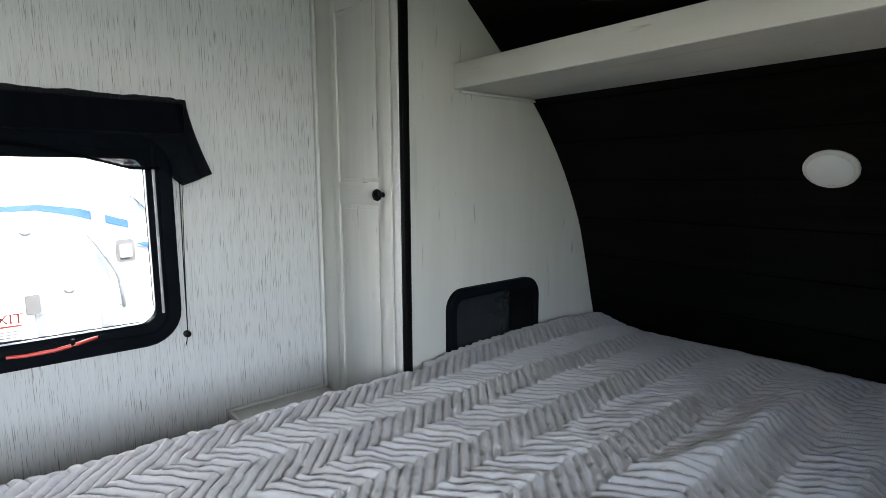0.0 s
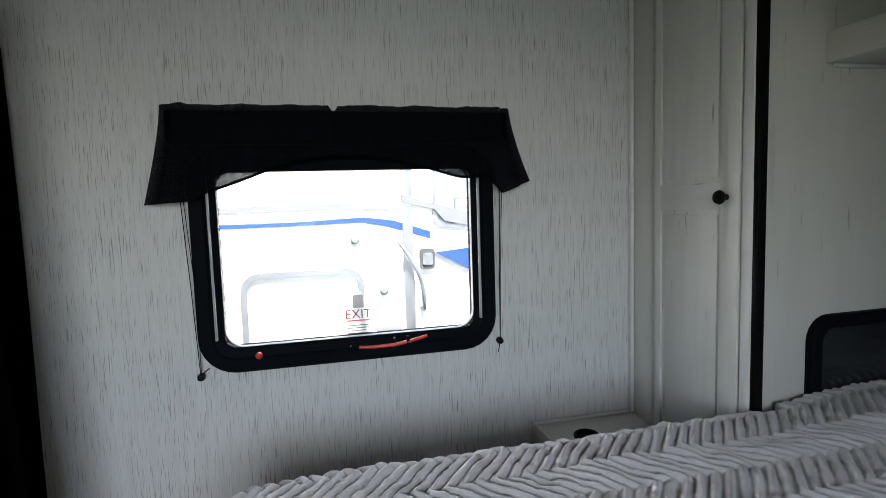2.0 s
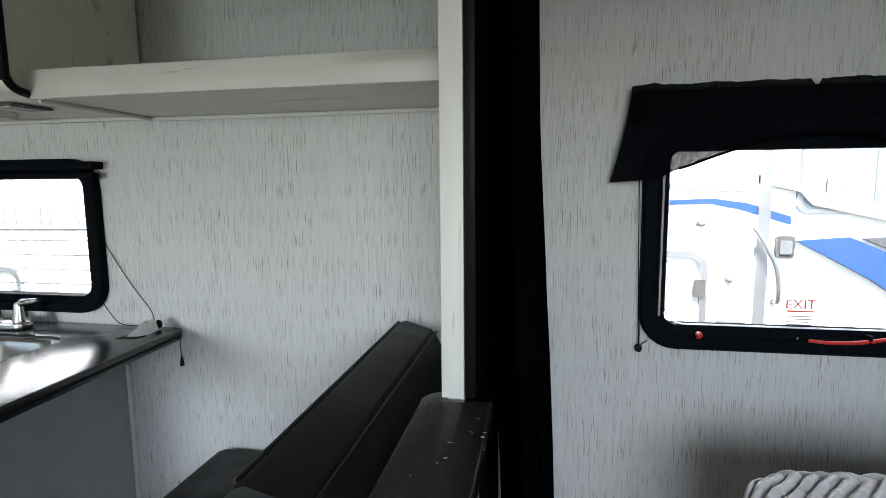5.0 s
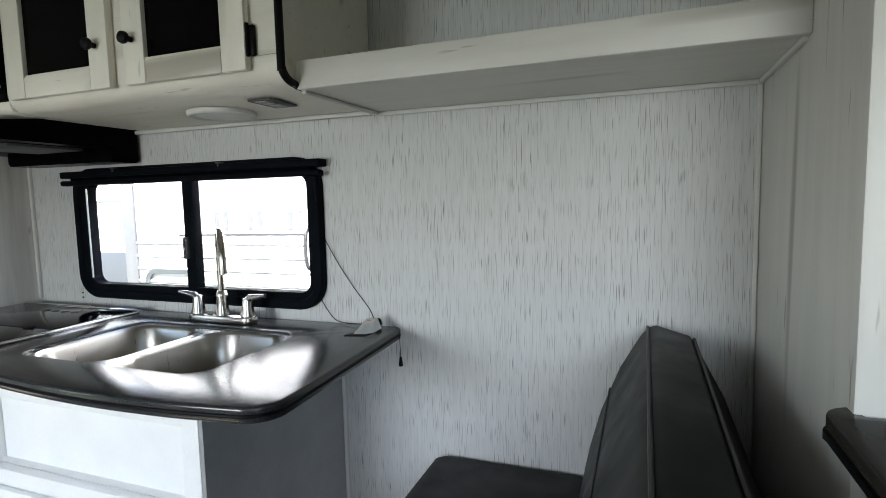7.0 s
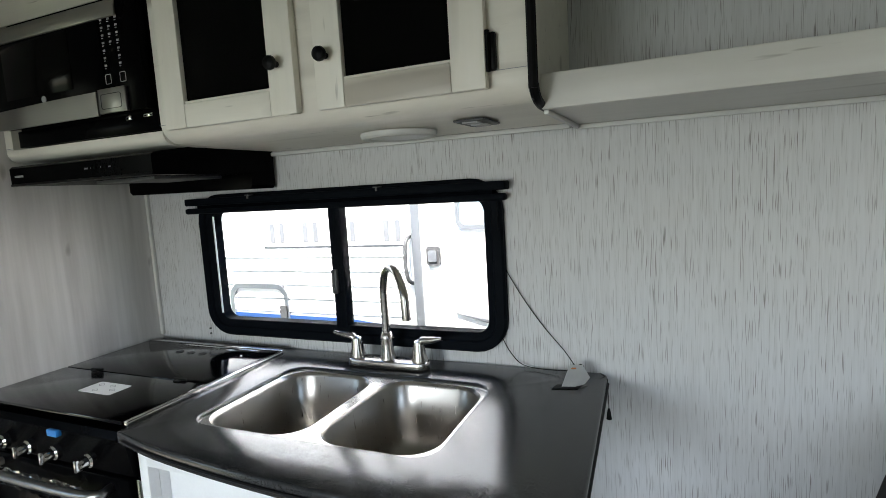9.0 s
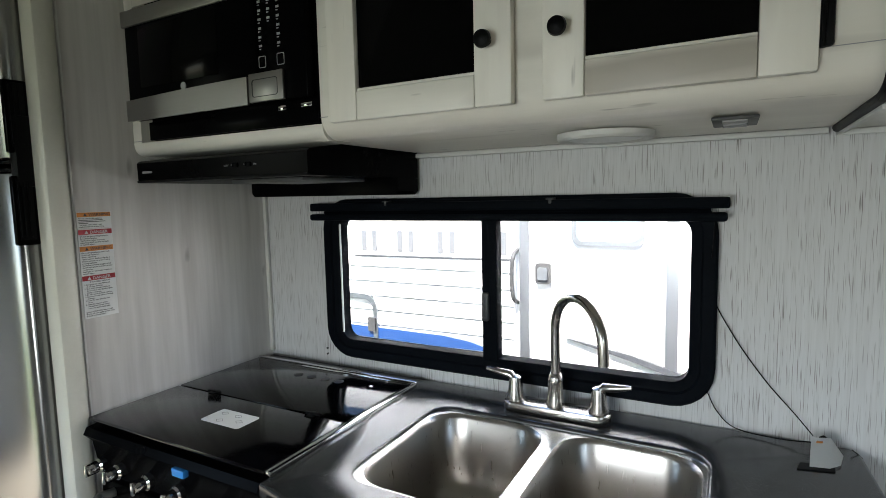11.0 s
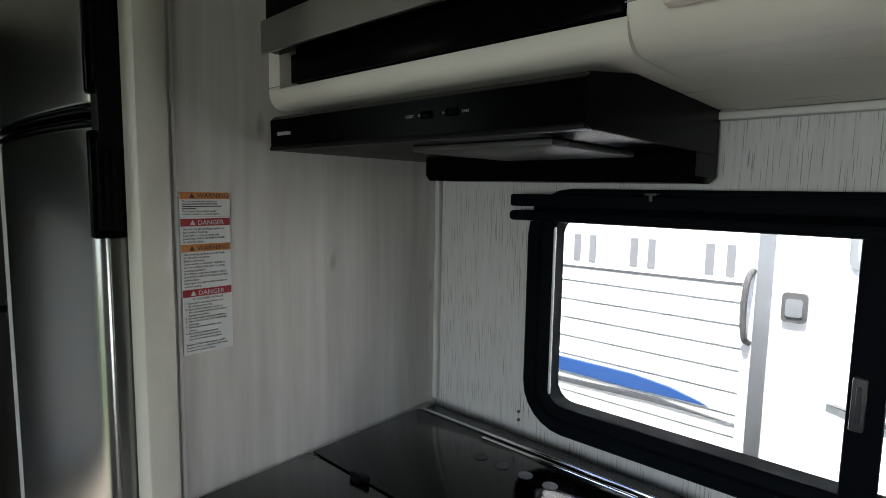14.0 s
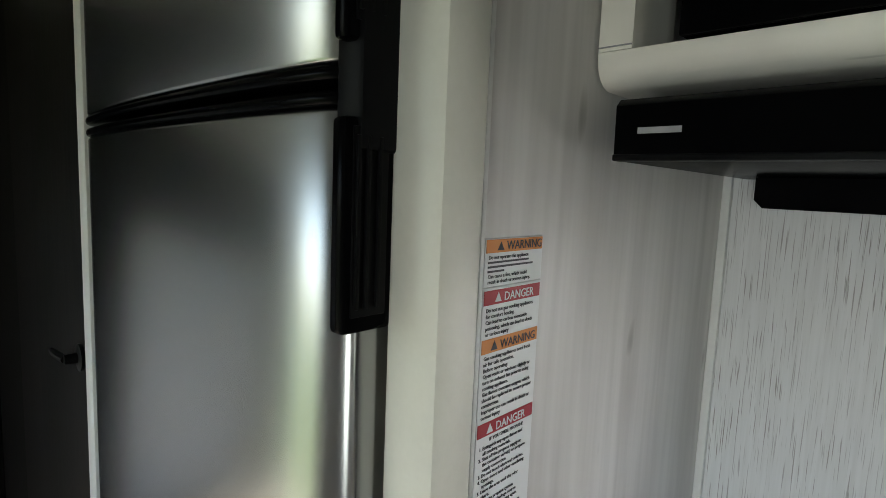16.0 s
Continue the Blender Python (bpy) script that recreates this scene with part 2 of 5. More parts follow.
FILM = sticker_film("white_vinyl_film", (0.72, 0.72, 0.72), (0.95, 0.95, 0.95))
REDFILM = sticker_film("red_vinyl_film", (0.4, 0.02, 0.015), (0.30, 0.01, 0.01))
CLEAR = glass("window_glass", (0.97, 0.98, 0.98))
TINTED = worn(material("smoked_glass", (0.018, 0.021, 0.024), 0.08), (0.018, 0.021, 0.024), 0.2, rough=(0.06, 0.14))
MICROGLASS = material("microwave_window_glass", (0.002, 0.002, 0.002), 0.12, spec=0.06)
COACHWHITE = worn(material("white_coach_siding", (0.8, 0.8, 0.8), 0.3), (0.8, 0.8, 0.8), 0.04, (1.5, 1.5, 1.5))
COACHBLUE = material("blue_coach_decal", (0.014, 0.045, 0.15), 0.35)
MARKGREY = material("mid_grey_coach_decal", (0.12, 0.125, 0.135), 0.4)
GROOVESHADE = material("siding_groove_shade", (0.48, 0.50, 0.52), 0.4)
GLASSBLUE = material("pale_blue_glazing", (0.22, 0.28, 0.31), 0.08)
COACHGREY = material("grey_coach_decal", (0.05, 0.053, 0.06), 0.35)
ALUMINIUM = brushed("anodised_aluminium", (0.34, 0.35, 0.37), 0.4, "z")
GRASS = worn(material("mown_grass", (0.055, 0.08, 0.022), 0.9), (0.055, 0.08, 0.022), 0.5, (0.6, 0.6, 0.6), (30, 30, 30))
CEILPANEL = worn(material("grey_ceiling_panel", (0.42, 0.42, 0.41), 0.6), (0.42, 0.42, 0.41), 0.06)

# ---------------------------------------------------------------- mesh helpers
ORIGIN = {}


def thing(name, base, label, category, group="", kind="", shift=(0, 0, 0)):
    """An Empty at the thing's base; shift moves the finished thing as a whole."""
    ob = new(name)
    ob.location = Vector(base) + Vector(shift)
    ORIGIN[ob] = Vector(base)
    return tagged(ob, label, category, group, kind)


def finish(bm, name, mat, shift=None, smooth=35):
    if shift is not None:
        bmesh.ops.translate(bm, verts=bm.verts, vec=-shift)
    bmesh.ops.recalc_face_normals(bm, faces=bm.faces)
    me = bpy.data.meshes.new(name)
    bm.to_mesh(me)
    bm.free()
    me.materials.append(mat)
    if smooth:
        me.shade_smooth()
        me.set_sharp_from_angle(angle=radians(smooth))
    return me


def part(name, bm, mat, parent, label="", smooth=35):
    o = ORIGIN[parent]
    ob = new(name, finish(bm, name, mat, o, smooth))
    ob.parent = parent
    ORIGIN[ob] = o
    if label:
        tagged(ob, label)
    return ob


def solid(name, bm, mat, label, category, group="", kind="", base=None, smooth=35):
    """A top-level thing that is one mesh."""
    base = Vector(base or (0, 0, 0))
    ob = new(name, finish(bm, name, mat, base, smooth))
    ob.location = base
    ORIGIN[ob] = base
    return tagged(ob, label, category, group, kind)


def box(x0, x1, y0, y1, z0, z1, bevel=0.0, bm=None, seg=2):
    own = bmesh.new()
    x0, x1, y0, y1, z0, z1 = min(x0, x1), max(x0, x1), min(y0, y1), max(y0, y1), min(z0, z1), max(z0, z1)
    bmesh.ops.create_cube(own, size=1.0, matrix=Matrix.Translation(((x0 + x1) / 2, (y0 + y1) / 2, (z0 + z1) / 2)) @ Matrix.Diagonal((x1 - x0, y1 - y0, z1 - z0, 1)))
    if bevel:
        bmesh.ops.bevel(own, geom=own.edges[:], offset=bevel, segments=seg, profile=0.5, affect="EDGES")
    return merge(bm, own)


def merge(bm, own):
    if bm is None:
        return own
    me = bpy.data.meshes.new("joint")
    own.to_mesh(me)
    own.free()
    bm.from_mesh(me)
    bpy.data.meshes.remove(me)
    return bm


def boxes(*many, bevel=0.0):
    bm = bmesh.new()
    for b in many:
        box(*b, bevel=bevel, bm=bm)
    return bm


def prism(outline, low, high, axis="z", bm=None, bevel=0.0):
    """A flat outline (two coordinates) drawn out along an axis. axis z: (x, y); y: (x, z); x: (y, z)."""
    own = bmesh.new()
    place = {"z": lambda a, b, c: (a, b, c), "y": lambda a, b, c: (a, c, b), "x": lambda a, b, c: (c, a, b)}[axis]
    rows = [[own.verts.new(place(a, b, c)) for a, b in outline] for c in (low, high)]
    n = len(outline)
    own.faces.new(rows[0])
    own.faces.new(rows[1])
    for i in range(n):
        own.faces.new((rows[0][i], rows[0][(i + 1) % n], rows[1][(i + 1) % n], rows[1][i]))
    bmesh.ops.recalc_face_normals(own, faces=own.faces)
    if bevel:
        rim = [e for f in own.faces if len(f.verts) == n for e in f.edges] if n > 4 else own.edges[:]
        bmesh.ops.bevel(own, geom=list(set(rim)), offset=bevel, segments=2, profile=0.5, affect="EDGES")
    return merge(bm, own)


def rounded(x0, x1, z0, z1, r, seg=6):
    pts = []
    for cx, cz, a0 in ((x1 - r, z1 - r, 0), (x0 + r, z1 - r, 90), (x0 + r, z0 + r, 180), (x1 - r, z0 + r, 270)):
        for i in range(seg + 1):
            a = radians(a0 + 90 * i / seg)
            pts.append((cx + r * math.cos(a), cz + r * math.sin(a)))
    return pts


def ring(outer, inner, steps, axis="y", bm=None):
    """A frame between two outlines of equal count; steps: (share from outer to inner, depth) round the section."""
    own = bmesh.new()
    place = {"z": lambda a, b, c: (a, b, c), "y": lambda a, b, c: (a, c, b), "x": lambda a, b, c: (c, a, b)}[axis]
    loops = []
    for s, c in steps:
        loops.append([own.verts.new(place(a + (p - a) * s, b + (q - b) * s, c)) for (a, b), (p, q) in zip(outer, inner)])
    n = len(outer)
    for k in range(len(loops)):
        u, v = loops[k], loops[(k + 1) % len(loops)]
        for i in range(n):
            own.faces.new((u[i], u[(i + 1) % n], v[(i + 1) % n], v[i]))
    return merge(bm, own)


def lathe(profile, at=(0, 0, 0), axis="z", seg=24, bm=None):
    """profile: (radius, height) from one end to the other."""
    own = bmesh.new()
    rows = []
    for r, h in profile:
        row = []
        for i in range(seg):
            a = 2 * math.pi * i / seg
            c, s = r * math.cos(a), r * math.sin(a)
            p = {"z": (c, s, h), "y": (c, h, s), "x": (h, c, s)}[axis]
            row.append(own.verts.new(Vector(p) + Vector(at)))
        rows.append(row)
    for u, v in zip(rows, rows[1:]):
        for i in range(seg):
            own.faces.new((u[i], u[(i + 1) % seg], v[(i + 1) % seg], v[i]))
    own.faces.new(rows[0])
    own.faces.new(rows[-1])
    return merge(bm, own)


def tube(points, radius, seg=10, bm=None, closed=False):
    own = bmesh.new()
    pts = [Vector(p) for p in points]
    rows = []
    side = None
    for i, p in enumerate(pts):
        d = (pts[min(i + 1, len(pts) - 1)] - pts[max(i - 1, 0)]).normalized()
        if side is None:
            side = d.orthogonal().normalized()
        side = (side - d * side.dot(d)).normalized()
        up = d.cross(side)
        r = radius[i] if isinstance(radius, (list, tuple)) else radius
        rows.append([own.verts.new(p + (side * math.cos(2 * math.pi * k / seg) + up * math.sin(2 * math.pi * k / seg)) * r) for k in range(seg)])
    for u, v in zip(rows, rows[1:]):
        for k in range(seg):
            own.faces.new((u[k], u[(k + 1) % seg], v[(k + 1) % seg], v[k]))
    own.faces.new(rows[0])
    own.faces.new(rows[-1])
    return merge(bm, own)


def arc(cx, cy, r, a0, a1, n):
    return [(cx + r * math.cos(radians(a0 + (a1 - a0) * i / n)), cy + r * math.sin(radians(a0 + (a1 - a0) * i / n))) for i in range(n + 1)]


def smooth_line(points, n):
    """A Catmull-Rom line through a few points."""
    p = [Vector(q) for q in points]
    p = [2 * p[0] - p[1], *p, 2 * p[-1] - p[-2]]
    out = []
    for i in range(1, len(p) - 2):
        for k in range(n):
            t = k / n
            out.append(0.5 * (2 * p[i] + (p[i + 1] - p[i - 1]) * t + (2 * p[i - 1] - 5 * p[i] + 4 * p[i + 1] - p[i + 2]) * t * t + (3 * p[i] - p[i - 1] - 3 * p[i + 1] + p[i + 2]) * t ** 3))
    out.append(p[-2])
    return out


def lettering(text, height, m, bm=None):
    """The built-in font's letters as a thin mesh, placed by the matrix m (text runs along its x, stands along its y)."""
    cu = bpy.data.curves.new("letters", "FONT")
    cu.body, cu.size, cu.extrude, cu.resolution_u = text, height, 0.0002, 2
    ob = bpy.data.objects.new("letters", cu)
    me = bpy.data.meshes.new_from_object(ob)
    bpy.data.objects.remove(ob)
    bpy.data.curves.remove(cu)
    me.transform(m)
    bm = bm or bmesh.new()
    bm.from_mesh(me)
    bpy.data.meshes.remove(me)
    return bm

# ---------------------------------------------------------------- the large structure
def plain(name, bm, mat, label, category):
    return solid(name, bm, mat, label, category, kind="structure")


BW = (-1.136, -0.463, 0.941, 1.421)   # bedroom window opening: x0, x1, z0, z1
KW = (-3.630, -2.668, 0.968, 1.370)   # kitchen window opening
plain("floor", boxes((-6.2, 1.25, -2.4, 0.0, -0.06, 0.0)), FLOORVINYL, "grey-brown vinyl floor of the trailer", "floor")
plain("ceiling", boxes((-6.2, 0.06, -2.4, 0.0, 2.0, 2.04)), CEILPANEL, "pale grey panelled trailer ceiling", "ceiling")
plain("wall_windows", boxes(
    (-6.2, KW[0], 0.0, 0.045, 0, 2.0), (KW[0], KW[1], 0.0, 0.045, 0, KW[2]), (KW[0], KW[1], 0.0, 0.045, KW[3], 2.0),
    (KW[1], BW[0], 0.0, 0.045, 0, 2.0), (BW[0], BW[1], 0.0, 0.045, 0, BW[2]), (BW[0], BW[1], 0.0, 0.045, BW[3], 2.0),
    (BW[1], 1.25, 0.0, 0.045, 0, 2.0)), PAPER, "white wall papered with fine grey vertical streaks", "wall")
plain("wall_entry", boxes(
    (-6.2, -5.75, -2.45, -2.4, 0, 2.0), (-5.75, -5.05, -2.45, -2.4, 1.85, 2.0), (-5.05, -3.55, -2.45, -2.4, 0, 2.0),
    (-3.55, -2.75, -2.45, -2.4, 0, 0.85), (-3.55, -2.75, -2.45, -2.4, 1.45, 2.0), (-2.75, -1.45, -2.45, -2.4, 0, 2.0),
    (-1.45, -0.65, -2.45, -2.4, 0, 1.12), (-1.45, -0.65, -2.45, -2.4, 1.72, 2.0), (-0.65, 1.25, -2.45, -2.4, 0, 2.0)), PAPER,
      "white streaked wall with windows and the open entry doorway", "wall")
# added panel, never in view: gives the upper fridge door something dark to reflect
plain("wall_entry_upper", boxes((-5.04, -2.8, -2.398, -2.36, 1.50, 1.998), bevel=0.004), DOORWOOD, "unseen dark panel added atop the entry wall to darken the fridge's reflection", "wall")
plain("wall_rear", boxes((-6.25, -6.2, -2.45, 0.045, 0, 1.42)), PAPER, "white streaked wall at the trailer's end", "wall")
# out of view; dark only so that the fridge doors reflect less light
plain("wall_rear_upper", boxes((-6.25, -6.2, -2.45, 0.045, 1.421, 2.04)), DOORWOOD, "unseen upper part of the end wall, darkened for the fridge's reflection", "wall")
plain("roof", boxes((-6.25, 1.3, -2.5, 0.09, 2.05, 2.14)), WHITE, "white trailer roof", "roof")

# curved nose wall of dark boards over the bed's head
NOSE = [(0.87, 0.0), (0.87, 0.42), (0.852, 0.64), (0.82, 0.80), (0.783, 0.926), (0.745, 1.06), (0.702, 1.189), (0.63, 1.33), (0.542, 1.458), (0.45, 1.563),
        (0.292, 1.704), (0.201, 1.784), (0.07, 1.895), (0.0, 1.965), (-0.03, 2.02)]
_line = smooth_line([(x, 0, z) for x, z in NOSE], 8)
_len = [0.0]
for _a, _b in zip(_line, _line[1:]):
    _len.append(_len[-1] + (_b - _a).length)


def nose_at(s):
    """Place and outward normal on the nose at arc length s from the floor."""
    s = min(max(s, 0), _len[-1] - 1e-6)
    i = max(k for k, v in enumerate(_len) if v <= s)
    f = (s - _len[i]) / (_len[i + 1] - _len[i])
    d = (_line[i + 1] - _line[i]).normalized()
    return _line[i].lerp(_line[i + 1], f), Vector((d.z, 0, -d.x))


def nose_strip(s0, s1, y0, y1, inner, outer, n):
    bm = bmesh.new()
    rows = []
    for k in range(n + 1):
        p, q = nose_at(s0 + (s1 - s0) * k / n)
        a, b = p + q * inner, p + q * outer
        rows.append([bm.verts.new((v.x, y, v.z)) for v, y in ((a, y0), (a, y1), (b, y1), (b, y0))])
    for u, v in zip(rows, rows[1:]):
        for i in range(4):
            bm.faces.new((u[i], u[(i + 1) % 4], v[(i + 1) % 4], v[i]))
    bm.faces.new(rows[0])
    bm.faces.new(rows[-1])
    return bm


nose_wall = plain("wall_nose", nose_strip(0, _len[-1], -2.4, 0.0, 0.012, 0.05, 60), BLACKTRIM, "curved front wall clad in dark stained boards", "wall")
_boards, _wide = [], 0.136
for _k in range(int(_len[-1] / _wide) + 1):
    _s0, _s1 = _k * _wide, min((_k + 1) * _wide, _len[-1])
    if _s1 - _s0 > 0.02:
        for _y0, _y1 in (((-2.4, -1.35), (-1.347, -0.41)) if _k % 2 else ((-2.4, -1.78), (-1.777, -0.41))):
            part("board", nose_strip(_s0 + 0.002, _s1 - 0.002, _y0, _y1, 0.0, 0.011, 6), NOSEWOOD, nose_wall, smooth=25)


# ---------------------------------------------------------------- windows
def frame_ring(x0, x1, z0, z1, wide, r, front, back, bm=None):
    o, i = rounded(x0, x1, z0, z1, r), rounded(x0 + wide, x1 - wide, z0 + wide, z1 - wide, max(r - wide, 0.012))
    return ring(o, i, [(0, back), (0, front + 0.006), (0.1, front), (0.52, front), (0.6, front + 0.007), (0.9, front + 0.009), (1, front + 0.013), (1, back)], bm=bm)


def pane(x0, x1, z0, z1, r, y):
    return prism(rounded(x0, x1, z0, z1, r), y, y + 0.004, "y")


bed_window = thing("window_1", (-0.79, 0.0, 0.9), "rounded black-framed trailer window with an emergency exit latch", "window", kind="structure", shift=(-0.011, 0, 0.016))
part("window_frame", frame_ring(-1.152, -0.424, 0.897, 1.425, 0.058, 0.085, -0.022, 0.028), FRAMEBLACK, bed_window, "black moulded plastic frame")
_o, _i = rounded(-1.094, -0.482, 0.955, 1.385, 0.045), rounded(-1.0915, -0.4845, 0.9575, 1.3825, 0.043)
part("seal", ring(_o, _i, [(0, -0.006), (0.5, -0.009), (1, -0.006), (1, 0.002), (0, 0.002)]), TRIMWHITE, bed_window, "pale rubber seal line")
_g = part("pane", pane(-1.118, -0.458, 0.93, 1.40, 0.03, 0.034), CLEAR, bed_window, "clear glass")
_g.visible_shadow = False
part("guide_rail", boxes((-0.471, -0.466, -0.03, -0.02, 0.98, 1.40), (-1.112, -1.107, -0.03, -0.02, 0.98, 1.40), bevel=0.001), GREYPRINT, bed_window, "thin grey guide rail")
_k = part("release_knob", lathe([(0.004, -0.022), (0.0075, -0.024), (0.0085, -0.03), (0.0065, -0.036), (0.002, -0.038)], (-1.019, 0, 0.937), "y"), RED, bed_window, "red release knob")
_l = part("latch_bar", tube([(-0.785, -0.03, 0.934), (-0.75, -0.034, 0.932), (-0.70, -0.034, 0.933), (-0.66, -0.036, 0.939), (-0.632, -0.036, 0.945), (-0.615, -0.033, 0.948)], [0.0035, 0.004, 0.0045, 0.0045, 0.004, 0.003]), RED, bed_window, "red emergency latch bar")
part("clip", boxes((-0.668, -0.660, -0.04, -0.022, 0.932, 0.952), (-0.70, -0.694, -0.038, -0.022, 0.944, 0.95), bevel=0.001), FRAMEBLACK, _l, "small black clip")
part("screw", lathe([(0.003, -0.02), (0.0035, -0.025), (0.0015, -0.027)], (-0.806, 0, 0.937), "y", 12), CHROME, bed_window, "bright screw head")
_s = solid("exit_sticker", boxes((-0.826, -0.756, 0.0330, 0.0335, 0.958, 1.036)), FILM, "white emergency exit sticker with red lettering on glass", "sticker", base=(-0.79, 0.033, 0.957))
part("red_lettering", lettering("EXIT", 0.0325, Matrix.Translation((-0.8235, 0.0325, 1.0095)) @ Matrix.Rotation(radians(90), 4, "X")), REDFILM, _s, "red printed word EXIT", 0)
part("red_rule", boxes((-0.819, -0.761, 0.0322, 0.0328, 1.0015, 1.0055)), RED, _s, "thin red printed line")
_b = bmesh.new()
for _n in range(5):
    box(-0.819, -0.763 - 0.007 * (_n % 3 == 2), 0.0322, 0.0328, 0.990 - _n * 0.0068, 0.9925 - _n * 0.0068, bm=_b)
part("small_print", _b, INK, _s, "rows of small grey print")

kitchen_window = thing("window_2", (-3.15, 0.0, 0.93), "wide two-pane sliding window in a rounded black frame over the sink", "window", kind="structure")
part("window_frame", frame_ring(-3.656, -2.645, 0.944, 1.394, 0.05, 0.085, -0.024, 0.028), FRAMEBLACK, kitchen_window, "black moulded plastic frame")
part("mullion", boxes((-3.163, -3.123, -0.016, 0.02, 0.985, 1.35), bevel=0.004), FRAMEBLACK, kitchen_window, "black centre bar")
for _x0, _x1 in ((-3.628, -3.15), (-3.148, -2.676)):
    _g = part("pane", pane(_x0, _x1, 0.96, 1.37, 0.02, 0.030 if _x0 < -3.3 else 0.036), CLEAR, kitchen_window, "clear glass")
    _g.visible_shadow = False
part("sash_latch", boxes((-3.158, -3.142, -0.03, -0.014, 1.09, 1.16), (-3.153, -3.147, -0.036, -0.026, 1.1, 1.15), bevel=0.003), DARKGREY, kitchen_window, "grey sash latch")
part("seal", boxes((-3.606, -3.602, -0.012, -0.006, 1.0, 1.34), bevel=0.0015), TRIMWHITE, kitchen_window, "bright sash edge")

blind = thing("roller_blind", (-3.14, -0.03, 1.34), "rolled-up black blind with a slim headrail above the sink window", "blind")
part("headrail", boxes((-3.680, -2.627, -0.046, -0.002, 1.362, 1.384), bevel=0.004), FRAMEBLACK, blind, "black headrail")
part("bottom_rail", boxes((-3.684, -2.630, -0.044, -0.014, 1.336, 1.354), bevel=0.006), FRAMEBLACK, blind, "black bottom rail")
part("fabric_roll", tube([(-3.63, -0.03, 1.358), (-2.66, -0.03, 1.358)], 0.013, 14), BLACKCLOTH, blind, "rolled black fabric")
for _x in (-3.42, -2.98):
    part("clip", boxes((_x - 0.009, _x + 0.009, -0.050, -0.03, 1.3845, 1.3885), (_x - 0.003, _x + 0.003, -0.0490, -0.044, 1.376, 1.3885), bevel=0.001), DARKGREY, blind, "small metal clip")
_cord = [(-2.652, -0.04, 1.345), (-2.655, -0.012, 1.20), (-2.62, -0.006, 1.115), (-2.56, -0.006, 1.025), (-2.505, -0.012, 0.962), (-2.478, -0.03, 0.933)]
part("pull_cord", tube(smooth_line(_cord, 5), 0.0012, 6), BLACKTRIM, blind, "thin black pull cord")
part("tension_cord", tube(smooth_line([(-2.66, -0.02, 0.99), (-2.64, -0.01, 0.945), (-2.605, -0.015, 0.917), (-2.53, -0.03, 0.916), (-2.47, -0.04, 0.925)], 5), 0.0012, 6), BLACKTRIM, blind, "thin black tension cord")
part("cord_cleat", lathe([(0.003, 0.914), (0.008, 0.917), (0.0095, 0.925), (0.007, 0.934), (0.002, 0.938)], (-2.462, -0.035, 0), "z", 16), BLACKTRIM, blind, "black cord cleat")
part("tassel", tube([(-2.418, -0.03, 0.918), (-2.402, -0.03, 0.905), (-2.4, -0.03, 0.83)], 0.001, 6), BLACKTRIM, blind, "hanging cord end")
part("tassel", lathe([(0.0025, 0.832), (0.004, 0.825), (0.0065, 0.806), (0.002, 0.804)], (-2.4, -0.03, 0), "z", 12), BLACKTRIM, blind, "small black tassel")

# valance of black cloth over the bedroom window
def valance_mesh():
    bm = bmesh.new()
    nx, nz = 110, 12
    grid = []
    for i in range(nx + 1):
        u = i / nx
        top = 1.505 + 0.0016 * math.sin(u * 37) + 0.003 * noise.noise((u * 14, 0, 5)) + 0.0025 * noise.noise((u * 45, 2, 5)) - (0.012 if abs(u - 0.46) < 0.012 else 0)
        xt = -1.192 + u * 0.80
        xb = -1.236 + u * 0.896
        if u < 0.115:
            low = 1.290 + 0.055 * u
        elif u < 0.16:
            low = 1.297 + (u - 0.115) / 0.045 * 0.022
        elif u < 0.86:
            c = (u - 0.16) / 0.70
            low = 1.319 + 0.065 * math.sin(math.pi * min(c / 0.92, 1) ** 0.95) ** 1.2 + 0.018 * c
        elif u < 0.915:
            low = 1.337 - (u - 0.86) / 0.055 * 0.042
        else:
            low = 1.293 + (u - 0.915) / 0.085 * 0.030
        row = []
        for k in range(nz + 1):
            v = k / nz
            x = xt + (xb - xt) * v ** 1.4
            z = top + (low - top) * v
            fold = 0.006 * math.sin(u * 46 + 0.7 * math.sin(v * 3)) * (0.3 + 0.7 * v) + 0.003 * math.sin(u * 113 + v * 2)
            stand = 0.062 if 0.03 < u < 0.97 else 0.045
            row.append(bm.verts.new((x, -stand - fold, z)))
        grid.append(row)
    for a, b in zip(grid, grid[1:]):
        for k in range(nz):
            bm.faces.new((a[k], b[k], b[k + 1], a[k + 1]))
    return bm


valance = thing("window_valance", (-0.79, -0.06, 1.29), "black cloth valance with a scalloped hem and hanging side tails", "curtain", shift=(-0.008, 0, 0.022))
_v = part("cloth", valance_mesh(), SHEER, valance, "", 80)
part("header_board", boxes((-1.185, -0.398, -0.05, -0.002, 1.425, 1.494), bevel=0.006), BLACKCLOTH, valance, "cloth-covered header board")
_hem = []
for _q in range(60):
    _u = 0.16 + 0.70 * _q / 59
    _c = (_u - 0.16) / 0.70
    _hem.append((-1.236 + _u * 0.896, -0.064 - 0.006 * math.sin(_u * 46 + 0.7 * math.sin(3)), 1.319 + 0.065 * math.sin(math.pi * min(_c / 0.92, 1) ** 0.95) ** 1.2 + 0.018 * _c))
part("hem", tube(_hem, 0.0032, 6), BLACKCLOTH, valance, "sewn hem")
